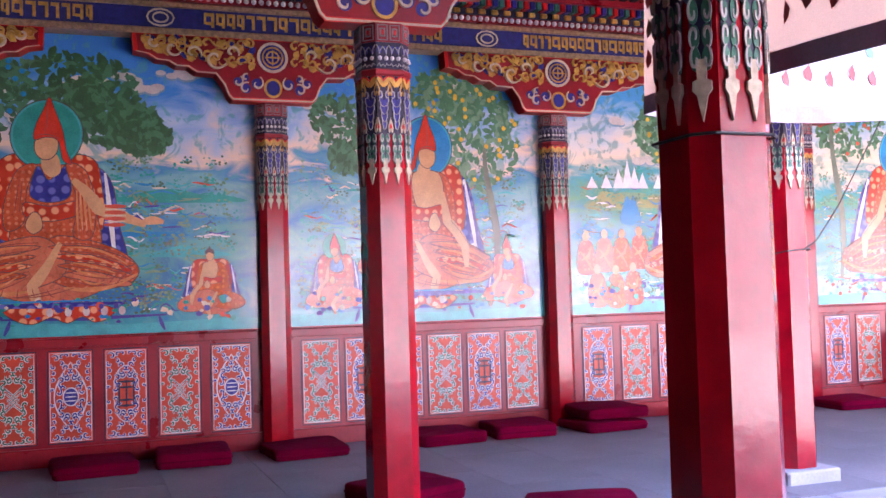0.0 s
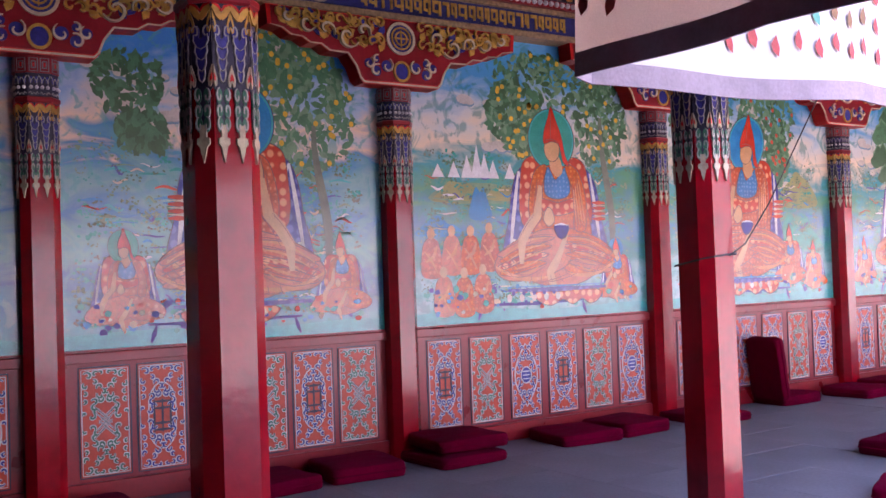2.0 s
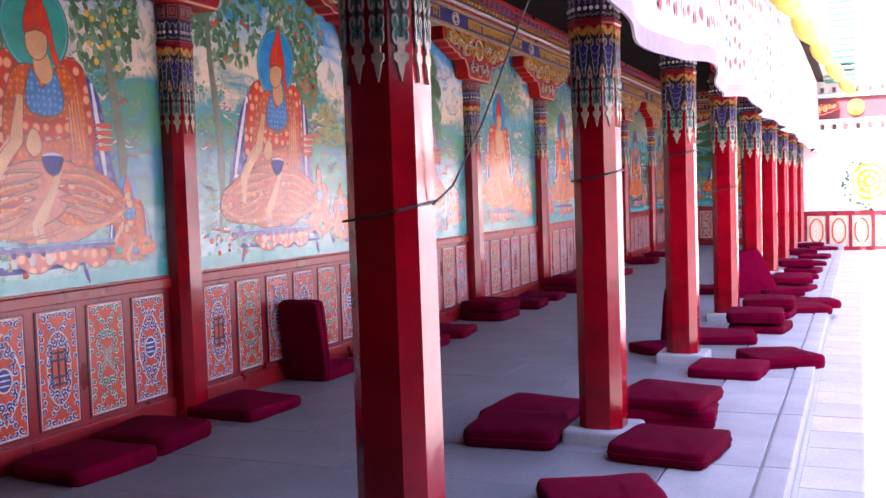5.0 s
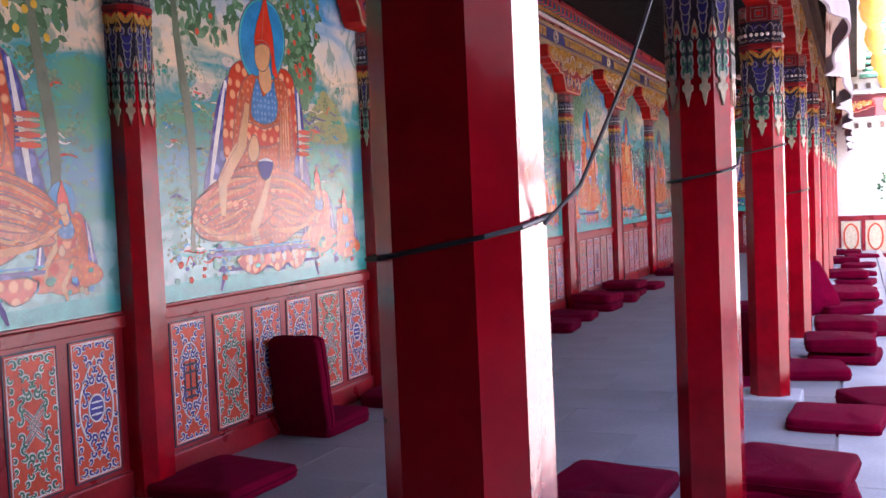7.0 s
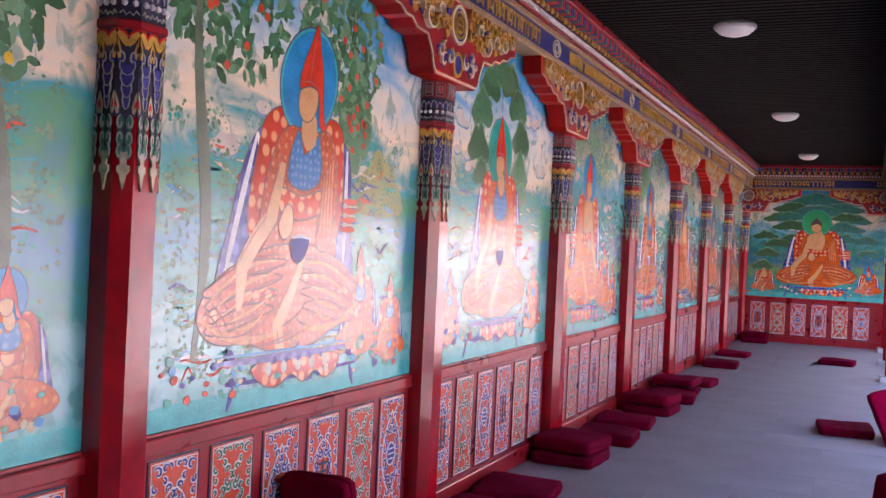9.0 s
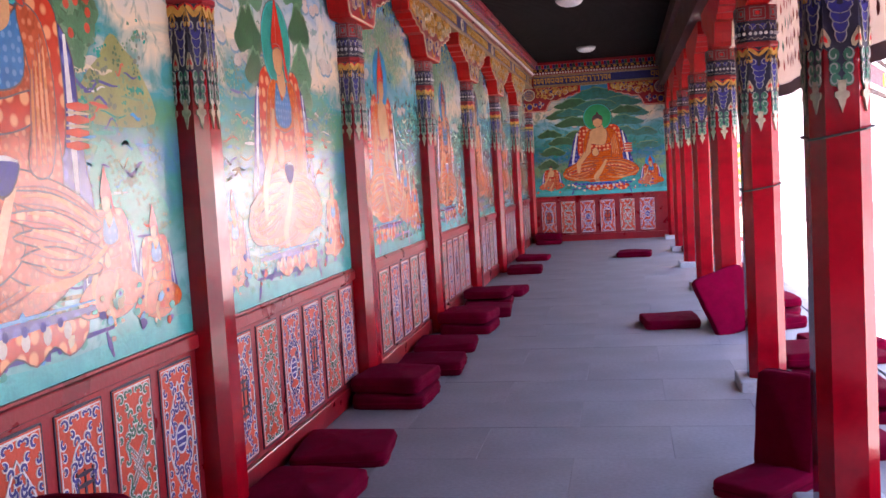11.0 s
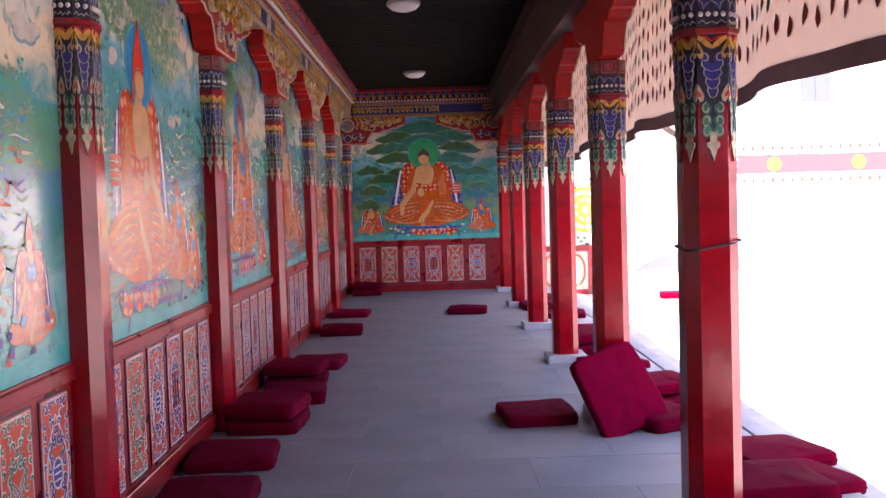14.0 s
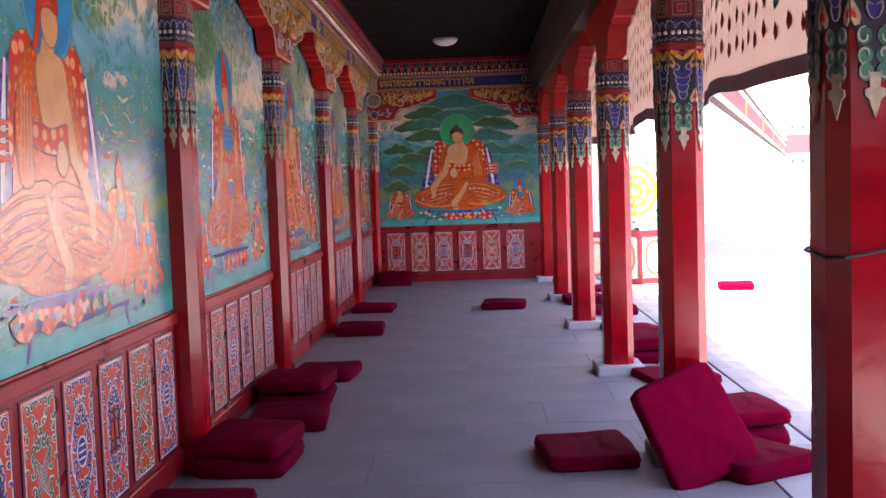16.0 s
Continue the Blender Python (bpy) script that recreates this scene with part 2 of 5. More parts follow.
LANDSCAPES = [
    canvas_material("landscape_lake", ((0.0, (0.025, 0.33, 0.33)), (0.18, (0.03, 0.16, 0.33)), (0.3, (0.1, 0.36, 0.3)), (0.4, (0.03, 0.2, 0.4)), (0.5, (0.16, 0.4, 0.4)),
                                       (0.58, (0.05, 0.24, 0.42)), (0.64, (0.76, 0.56, 0.38)), (0.74, (0.36, 0.48, 0.62)), (0.88, (0.04, 0.24, 0.58))), (0.07, 0.33, 0.32), 0.65),
    canvas_material("landscape_hills", ((0.0, (0.03, 0.38, 0.35)), (0.14, (0.2, 0.44, 0.48)), (0.25, (0.03, 0.26, 0.24)), (0.36, (0.05, 0.22, 0.38)), (0.46, (0.08, 0.3, 0.16)), (0.55, (0.04, 0.3, 0.34)),
                                        (0.65, (0.76, 0.6, 0.42)), (0.77, (0.55, 0.58, 0.56)), (0.9, (0.06, 0.32, 0.6))), (0.04, 0.24, 0.22), 0.6),
    canvas_material("landscape_forest", ((0.0, (0.025, 0.34, 0.31)), (0.16, (0.04, 0.24, 0.26)), (0.28, (0.16, 0.28, 0.1)), (0.38, (0.03, 0.16, 0.3)), (0.48, (0.03, 0.23, 0.2)), (0.6, (0.06, 0.3, 0.34)),
                                         (0.7, (0.16, 0.4, 0.5)), (0.8, (0.7, 0.62, 0.42)), (0.95, (0.05, 0.26, 0.48))), (0.02, 0.15, 0.1), 0.6),
]

# ---- mesh tools ----


class Shape:
    """Gathers faces and turns them into one mesh."""

    def __init__(self):
        self.v, self.f = [], []

    def add(self, vs, fs):
        n = len(self.v)
        self.v += [tuple(p) for p in vs]
        self.f += [tuple(i + n for i in f) for f in fs]
        return self

    def box(self, x0, x1, y0, y1, z0, z1, c=0.0):
        """A box, with its upper rim and upright edges chamfered by c."""
        if c <= 0:
            return self.add([(x, y, z) for z in (z0, z1) for x, y in ((x0, y0), (x1, y0), (x1, y1), (x0, y1))],
                            [(3, 2, 1, 0), (4, 5, 6, 7), (0, 1, 5, 4), (1, 2, 6, 5), (2, 3, 7, 6), (3, 0, 4, 7)])
        ring = lambda d, e: [(x0 + d + e, y0 + d), (x1 - d - e, y0 + d), (x1 - d, y0 + d + e), (x1 - d, y1 - d - e),
                             (x1 - d - e, y1 - d), (x0 + d + e, y1 - d), (x0 + d, y1 - d - e), (x0 + d, y0 + d + e)]
        return self.loft([[(*p, z) for p in ring(d, e)] for d, e, z in ((c * 0.6, c, z0), (0, c, z0 + c * 0.6), (0, c, z1 - c), (c * 0.35, c, z1 - c * 0.3), (c, c, z1))])

    def loft(self, rings, caps=True):
        n, k = len(rings[0]), len(rings)
        fs = [(r * n + i, r * n + (i + 1) % n, (r + 1) * n + (i + 1) % n, (r + 1) * n + i) for r in range(k - 1) for i in range(n)]
        if caps:
            fs += [tuple(range(n - 1, -1, -1)), tuple(range((k - 1) * n, k * n))]
        return self.add([p for r in rings for p in r], fs)

    def slab(self, poly, at, h0, h1):
        """A flat outline raised from h0 to h1 along the normal of the plane that at() maps to."""
        n = len(poly)
        vs = [at(a, b, h0) for a, b in poly] + [at(a, b, h1) for a, b in poly]
        return self.add(vs, [tuple(range(n, 2 * n))] + [(i, (i + 1) % n, n + (i + 1) % n, n + i) for i in range(n)])

    def ribbon(self, pts, w, at, h0, h1, closed=False):
        """A raised stroke of width w along a line; it thins to its ends when open."""
        n, vs, fs = len(pts), [], []
        for i, (a, b) in enumerate(pts):
            p, q = (pts[i - 1], pts[(i + 1) % n]) if closed else (pts[max(i - 1, 0)], pts[min(i + 1, n - 1)])
            da, db = q[0] - p[0], q[1] - p[1]
            ln = math.hypot(da, db) or 1
            s = w / 2 * (1 if closed else min(1, 0.45 + 1.6 * min(i, n - 1 - i) / n))
            na, nb = -db / ln * s, da / ln * s
            vs += [at(a + na, b + nb, h0), at(a + na, b + nb, h1), at(a - na, b - nb, h1), at(a - na, b - nb, h0)]
        for i in range(n if closed else n - 1):
            j = (i + 1) % n
            fs += [(4 * i + k + 1, 4 * i + k, 4 * j + k, 4 * j + k + 1) for k in range(3)]
        return self.add(vs, fs)

    def ball(self, x, y, z, r, n=8, m=5):
        rings = [[(x + r * math.sin(math.pi * (k + 0.5) / m) * math.cos(2 * math.pi * i / n), y + r * math.sin(math.pi * (k + 0.5) / m) * math.sin(2 * math.pi * i / n),
                   z - r * math.cos(math.pi * (k + 0.5) / m)) for i in range(n)] for k in range(m)]
        return self.loft(rings)

    def tube(self, pts, r, n=6):
        rings = []
        for i, p in enumerate(pts):
            d = (Vector(pts[min(i + 1, len(pts) - 1)]) - Vector(pts[max(i - 1, 0)])).normalized()
            u = d.cross(Vector((0.3, 0.2, 1))).normalized()
            w = d.cross(u)
            rings.append([Vector(p) + r * (math.cos(2 * math.pi * k / n) * u + math.sin(2 * math.pi * k / n) * w) for k in range(n)])
        return self.loft(rings)

    def mesh(self, name, mat, smooth=False):
        me = bpy.data.meshes.new(name)
        me.from_pydata(self.v, [], self.f)
        me.materials.append(mat)
        if smooth:
            me.polygons.foreach_set("use_smooth", [True] * len(me.polygons))
        me.validate()
        return me


def part(name, shape, mat, parent=None, label="", smooth=False):
    me = shape if isinstance(shape, bpy.types.Mesh) else shape.mesh(name, mat, smooth)
    ob = new(name, me)
    if parent is not None:
        ob.parent = parent
    return tagged(ob, label)


def thing(name, label, category, group="", kind=""):
    return tagged(new(name), label, category, group, kind)


def on_wall(a, b, h):
    """The plane of the painted wall: along it, up, and out of it."""
    return (h, a, b)


def oval(ca, cb, ra, rb, n=28, a0=0.0, a1=2 * math.pi):
    return [(ca + ra * math.cos(a0 + (a1 - a0) * i / n), cb + rb * math.sin(a0 + (a1 - a0) * i / n)) for i in range(n)]


def curve(points, n=5):
    """A smooth closed outline through a few points."""
    out, k = [], len(points)
    for i in range(k):
        p0, p1, p2, p3 = (points[(i + j - 1) % k] for j in range(4))
        for s in range(n):
            t = s / n
            out.append(tuple(0.5 * (2 * p1[c] + (p2[c] - p0[c]) * t + (2 * p0[c] - 5 * p1[c] + 4 * p2[c] - p3[c]) * t * t
                                    + (3 * p1[c] - p0[c] - 3 * p2[c] + p3[c]) * t ** 3) for c in (0, 1)))
    area = sum(out[i - 1][0] * out[i][1] - out[i][0] * out[i - 1][1] for i in range(len(out)))
    return out if area > 0 else out[::-1]


def spiral(ca, cb, r, a0, turn, n=14, tail=0.0):
    """A curl that winds inwards from angle a0; turn in radians, signed."""
    return [(ca + r * (1 - 0.8 * i / n) * math.cos(a0 + turn * i / n), cb + r * (1 - 0.8 * i / n) * math.sin(a0 + turn * i / n)) for i in range(n + 1)]

import itertools

# ---- plan ----
BAY, WALL0, NBAY = 2.55, -5.3, 10         # wall bays; the first pilaster line is at WALL0
END = 20.4                                # end wall of the gallery
COLX, COLY, COLP = 2.70, -2.55, 2.5       # column row
COLS = [(2.745, -2.49), (2.70, -0.05), (2.71, 2.45), (2.73, 4.95), (2.755, 7.45)] + [(2.77, 9.95 + COLP * i) for i in range(5)]
PORCH_COL = (5.365, -2.445)
BAYS = [(-4.93, 1.0), (-2.40, 0.93)] + [(BAY * i, 1.0) for i in range(8)]   # where each mural begins, and its share of the full width
PILASTERS = [-5.13, -2.55] + [BAY * i - 0.18 for i in range(8)]
DADO_TOP, CEIL = 0.90, 3.52
KERB_X, YARD_Z = 3.68, -0.14

# ---- floor, courtyard, ceiling ----
floor = tagged(part("floor", Shape().box(-0.4, 3.12, -9, END, -0.3, -0.004), STONE), "worn grey stone slab floor of the gallery", "floor", kind="structure")
porch = tagged(part("porch_floor", Shape().box(3.12, 12, -9, -1.35, -0.3, -0.004), STONE), "grey stone floor under the porch roof", "floor", kind="structure")
ground = tagged(part("ground", Shape().add([(-400, -400, -0.32), (600, -400, -0.32), (600, 600, -0.32), (-400, 600, -0.32)], [(0, 1, 2, 3)]), PAVE),
                "pale ground reaching to the horizon", "ground", kind="structure")
yard = tagged(part("courtyard_floor", Shape().box(KERB_X, 40, -1.35, 60, -0.3, YARD_Z - 0.004), PAVE), "sunlit pale courtyard paving", "pavement", kind="structure")
edge = tagged(part("pavement", Shape().box(3.12, KERB_X - 0.002, -1.35, END, -0.3, -0.02), KERB), "pale stone edging strip beside the columns", "pavement", kind="structure")

sl = Shape().box(-0.2, 3.3, -9, END + 0.2, CEIL + 0.03, CEIL + 0.12)
y = -8.95
while y < END:
    sl.box(0.0, 2.95, y, y + 0.055, CEIL, CEIL + 0.029)
    y += 0.1
tagged(part("ceiling", sl, DARKWOOD), "dark brown slatted timber ceiling", "ceiling", kind="structure")
tagged(part("porch_ceiling", Shape().box(3.3, 12, -9, -1.45, 3.45, 3.55), DARKWOOD), "dark timber porch ceiling", "ceiling", kind="structure")
tagged(part("roof_slab", Shape().box(-0.6, 3.45, -9, END + 0.5, CEIL + 0.14, CEIL + 0.5).box(3.45, 12.2, -9, -1.3, CEIL + 0.14, CEIL + 0.5), WHITEWALL), "whitewashed flat roof edge", "roof", kind="structure")

# ---- walls ----
wall_w = tagged(part("wall_west", Shape().box(-0.35, -0.03, -9, END + 0.3, -0.3, CEIL + 0.1), DADO), "painted gallery wall with red panelled dado", "wall", kind="structure")
wall_n = tagged(part("wall_north", Shape().box(-0.03, 2.82, END + 0.031, END + 0.3, -0.3, CEIL + 0.1), DADO), "gallery end wall with red panelled dado", "wall", kind="structure")
tagged(part("wall_south", Shape().box(-0.35, 12, -9.3, -9, -0.3, CEIL + 0.1), DADO), "red wall behind the porch", "wall", kind="structure")
# added out of view, dark red so the columns' upper faces mirror something dark
tagged(part("wall_east", Shape().box(12, 12.3, -9.3, -1.35, -0.3, CEIL + 0.1), DADO), "unseen dark red wall added to darken the column reflections", "wall", kind="structure")


def rails(parent, length):
    part("dado_rail", Shape().box(-0.03, 0.022, 0, length, 0.825, 0.888, 0.008).box(-0.03, 0.008, 0, length, 0.889, 0.9), DADO, parent)
    part("base_rail", Shape().box(-0.03, 0.02, 0, length, 0, 0.13, 0.008), DADO, parent)
    part("dado_boarding", Shape().box(-0.03, 0.0, 0, length, 0.131, 0.824), DADO, parent)


# ---- dado panels ----
PW, PH = 0.285, 0.63


def panel_ornament(kind):
    """Scrollwork of one panel: white strokes, with coloured cores on them."""
    line, core, extra = Shape(), Shape(), Shape()
    strokes = []
    for sa in (-1, 1):
        for sb in (-1, 1):
            f = lambda pts: [(sa * a, sb * b) for a, b in pts]
            strokes += [f(spiral(0.098, 0.272, 0.026, 0.4, 5.2)), f(spiral(0.055, 0.282, 0.018, 2.6, -4.6)), f(spiral(0.112, 0.215, 0.019, 1.2, -4.8)),
                        f(spiral(0.116, 0.168, 0.014, 1.2, 4.6)), f(spiral(0.024, 0.287, 0.013, 0.2, 4.4))]
            for b, r, d in ((0.035, 0.022, 1), (0.085, 0.024, -1), (0.132, 0.022, 1), (0.176, 0.018, -1)):
                strokes.append(f(spiral(0.093 - 0.30 * b * b / 0.1 - 0.012, b, r, 2.0, 4.8 * d)))
            strokes += [f(spiral(0.06, 0.12, 0.02, 0.3, 4.9)), f(spiral(0.055, 0.06, 0.02, 3.3, -4.9)), f(spiral(0.06, 0.235, 0.016, 1.0, 4.9)), f(spiral(0.118, 0.125, 0.014, -1, -4.9)), f(spiral(0.12, 0.05, 0.012, -1, 4.9))]
            strokes.append(f(spiral(0.03, 0.205, 0.02, -0.6, 4.9)))
            strokes.append(f(spiral(0.028, 0.155, 0.022, 0.8, -4.9)))
    for s in strokes:
        line.ribbon(s, 0.0225, on_wall, 0.006, 0.009)
        core.ribbon(s, 0.0105, on_wall, 0.009, 0.0105)
    if kind == 0:
        lens = [(0.108 * math.sin(math.pi * i / 20), -0.24 + 0.48 * i / 20) for i in range(21)]
        ring = lens + [(-a, b) for a, b in lens[::-1]][1:-1]
        line.ribbon(ring, 0.009, on_wall, 0.006, 0.0095, True)
        line.ribbon(oval(0, 0, 0.05, 0.062), 0.008, on_wall, 0.006, 0.0095, True)
        extra.slab(oval(0, 0, 0.045, 0.057), on_wall, 0.006, 0.0075)
        for b in (-0.028, 0, 0.028):
            line.ribbon([(-0.036, b), (0, b), (0.036, b)], 0.01, on_wall, 0.0075, 0.0095)
    elif kind == 1:
        for k in (-1, 0, 1):
            o = k * 0.03
            for s in (-1, 1):
                p = [(-0.055 + o * 0.5, s * (-0.055 + o * 0.5) + s * o), (0.0 + o * 0.5, s * o * 1.5), (0.055 + o * 0.5, s * (0.055 + o * 0.5) + s * o)]
                line.ribbon(p, 0.016, on_wall, 0.006, 0.0095)
                extra.ribbon(p, 0.008, on_wall, 0.0095, 0.011)
    else:
        for b in (-0.085, -0.045, 0.045, 0.085):
            extra.ribbon([(-0.05, b), (0, b), (0.05, b)], 0.018, on_wall, 0.006, 0.0095)
        for a in (-0.05, 0, 0.05):
            extra.ribbon([(a, -0.1), (a, 0), (a, 0.1)], 0.014, on_wall, 0.006, 0.0095)
        hexa = [(-0.075, -0.12), (0, -0.2), (0.075, -0.12), (0.075, 0.12), (0, 0.2), (-0.075, 0.12)]
        line.ribbon(curve(hexa, 4), 0.007, on_wall, 0.006, 0.009, True)
    border = [(-PW / 2 + 0.008, -PH / 2 + 0.008), (PW / 2 - 0.008, -PH / 2 + 0.008), (PW / 2 - 0.008, PH / 2 - 0.008), (-PW / 2 + 0.008, PH / 2 - 0.008)]
    for i in range(4):
        p, q = border[i], border[(i + 1) % 4]
        line.ribbon([p, ((p[0] + q[0]) / 2, (p[1] + q[1]) / 2), q], 0.007, on_wall, 0.006, 0.008)
    return line, core, extra


board_mesh = Shape().slab([(-PW / 2, -PH / 2), (PW / 2, -PH / 2), (PW / 2, PH / 2), (-PW / 2, PH / 2)], on_wall, 0.0, 0.006).mesh("board", ORANGE)
rim = Shape()
for a0, a1, b0, b1 in ((-1, 1, 1, 1), (-1, 1, -1, -1), (1, 1, -1, 1), (-1, -1, -1, 1)):
    w, h = PW / 2 + 0.006, PH / 2 + 0.006
    rim.ribbon([(a0 * w, b0 * h), ((a0 + a1) / 2 * w, (b0 + b1) / 2 * h), (a1 * w, b1 * h)], 0.012, on_wall, 0.0, 0.005)
rim_mesh = rim.mesh("rim", NAVY)
ORN = []
for k in range(3):
    a, b, c = panel_ornament(k)
    ORN.append((a.mesh("scrollwork", WHITE), b.mesh("scroll_core", (BLUE, GREEN, BLUE)[k]), c.mesh("emblem", (BLUE, GREY, NAVY)[k])))


def dado_panel(parent, k, m):
    p = part("panel", board_mesh, ORANGE, parent)
    p.matrix_basis = m
    part("rim", rim_mesh, NAVY, p)
    for n, me in zip(("scrollwork", "scroll_core", "emblem"), ORN[k % 3]):
        part(n, me, WHITE, p)


rw = new("dado_west")
tagged(rw, "red lacquered dado with carved scroll panels", "dado", kind="structure")
rw.matrix_basis = pose(0, WALL0, 0)
rails(rw, END - WALL0)
for bay in range(NBAY):
    for i in range(6):
        dado_panel(rw, (1, 2, 0, 1, 2, 1)[i] if bay == 1 else (2, 1, 0, 2, 1, 0)[i], pose(0.0, BAYS[bay][0] - WALL0 + 0.055 + PW / 2 + i * 0.371 * BAYS[bay][1] ** 1.3, 0.478))
rn = tagged(new("dado_north"), "red lacquered dado with carved scroll panels", "dado", kind="structure")
rn.matrix_basis = pose(0.0, END, 0, 0, 0, -90)
rails(rn, 2.82)
for i in range(6):
    dado_panel(rn, (2, 1, 0, 2, 1, 0)[i], pose(0.0, 0.36 + i * 0.385, 0.478))

# ---- murals ----


LAYER = [0]


def figure(root, ca, s, robe, halo, hat=HAT, turn=1, back=REDBROCADE, vest=BLUEVEST, base=1.24, tall=0.87, layer=0.0033, lean=0.0, wrap=SALMONCLOTH, reach=False):
    """A seated figure kept to plain flat colour shapes: throne, halo, robe, skirt over the knees, sash, sleeves, head, pointed cap."""
    P = lambda pts: [(ca + turn * s * (a + lean * max(0, b - 0.3)), base + s * tall * b) for a, b in pts]
    LAYER[0] = (LAYER[0] + 1) % 4
    level = [layer + 0.0001 * LAYER[0]]
    wide = lambda pts: pts if turn > 0 else pts[::-1]
    fine = s > 0.6

    def put(name, poly, mat, line=True):
        x = level[0]
        level[0] += 0.0002
        if line:
            part("outline", Shape().ribbon(poly, 0.006 * max(s, 0.4), on_wall, x - 0.00005, x + 0.0001, True), INK, root)
        part(name, Shape().slab(poly, on_wall, x - 0.00005, x + 0.00005), mat, root)

    def brush(name, lines, w, mat, stuff=False):
        x = level[0]
        level[0] += 0.0002
        sh = Shape()
        for k, pts in enumerate(lines):
            sh.ribbon(P(pts), w * s, on_wall, x - 0.0001, x + 0.00003 + 0.000008 * (k % 9))
        tagged(part(name, sh, mat, root), kind="stuff" if stuff else "")

    def bend(p, q, sag, n=8):
        return [(p[0] + (q[0] - p[0]) * i / n, p[1] + (q[1] - p[1]) * i / n + sag * math.sin(math.pi * i / n)) for i in range(n + 1)]
    # throne
    put("throne_side", curve(P([(-0.47, 0.02), (-0.46, 0.55), (-0.38, 0.9), (-0.2, 1.0), (0.22, 1.0), (0.4, 0.88), (0.47, 0.55), (0.48, 0.02)])), BLUEBROCADE)
    brush("scarf", [bend((-0.47, 0.15), (-0.36, 0.92), 0.03), bend((0.47, 0.15), (0.37, 0.92), 0.03), bend((-0.36, 0.92), (-0.2, 0.5), 0.0), bend((-0.5, 0.1), (-0.4, 0.3), 0.08)], 0.035, WHITE, True)
    put("throne_back", curve(P([(-0.3, 0.4), (-0.34, 0.9), (-0.26, 1.05), (-0.1, 1.06), (0.1, 1.06), (0.26, 1.05), (0.34, 0.9), (0.33, 0.4)])), back)
    if halo is not None:
        put("halo", wide(P(oval(-0.02, 1.22, 0.235, 0.28, 32))), halo)
        if fine:
            x = level[0]
            part("halo_ring", Shape().ribbon(P(oval(-0.02, 1.22, 0.222, 0.266, 32)), 0.012 * s, on_wall, x, x + 0.0001, True), TURQ, root)
            level[0] += 0.0002
    # body
    put("skirt_front", curve(P([(-0.36, 0.02), (-0.14, -0.1), (0.14, -0.11), (0.38, 0.0), (0.2, 0.2), (-0.2, 0.2)])), wrap)
    put("robe", curve(P([(-0.2, 0.9), (-0.09, 0.98), (0.1, 0.98), (0.24, 0.93), (0.31, 0.66), (0.36, 0.3), (0.1, 0.12), (-0.2, 0.2), (-0.22, 0.55)])), robe)
    put("knee", curve(P([(0.04, 0.4), (0.28, 0.38), (0.52, 0.27), (0.62, 0.12), (0.5, 0.0), (0.16, 0.0), (-0.04, 0.16)])), robe)
    put("knee", curve(P([(-0.04, 0.41), (-0.28, 0.36), (-0.52, 0.24), (-0.62, 0.08), (-0.5, -0.04), (-0.18, -0.03), (0.12, 0.1), (0.1, 0.3)])), wrap)
    if fine:
        for k in range(4):
            for sg in (-1, 1):
                b0, b1 = 0.33 - 0.075 * k, 0.2 - 0.055 * k
                poly = curve(P([(sg * (0.02 + 0.03 * k), b0), (sg * 0.3, (b0 + b1) / 2 + 0.06), (sg * (0.58 - 0.02 * (k % 2)), b1), (sg * 0.5, b1 - 0.035), (sg * 0.26, (b0 + b1) / 2 - 0.015)]), 4)
                put("drapery", poly, (wrap, robe, REDBROCADE, robe)[(k + (sg > 0)) % 4])
        brush("hem", [bend((-0.61, 0.08), (-0.1, -0.02), -0.06)], 0.035, GLOW)
        brush("hem", [bend((0.61, 0.1), (0.12, 0.0), -0.06)], 0.035, GLOW)
    put("mantle", curve(P([(-0.08, 0.98), (-0.2, 0.93), (-0.27, 0.66), (-0.25, 0.46), (-0.14, 0.52), (-0.13, 0.78)])), robe)
    if vest is not None:
        put("vest", curve(P([(-0.07, 0.97), (-0.11, 0.74), (0.02, 0.68), (0.15, 0.74), (0.12, 0.97), (0.05, 0.9), (0.0, 0.86)])), vest)
    else:
        put("chest", curve(P([(-0.14, 0.95), (-0.16, 0.66), (0.0, 0.58), (0.1, 0.7), (0.12, 0.95), (0.0, 1.0)])), SKIN)
    put("sash", curve(P([(-0.14, 0.68), (0.02, 0.65), (0.2, 0.69), (0.2, 0.58), (0.02, 0.53), (-0.13, 0.57)])), REDBROCADE)
    put("mantle", curve(P([(0.11, 0.98), (0.24, 0.94), (0.32, 0.66), (0.3, 0.4), (0.18, 0.42), (0.2, 0.68)])), robe)
    brush("shin", [bend((0.1, 0.36), (-0.08, 0.02), -0.03) + bend((-0.08, 0.0), (-0.02, -0.2), 0.0)[1:]], 0.075, SKIN)
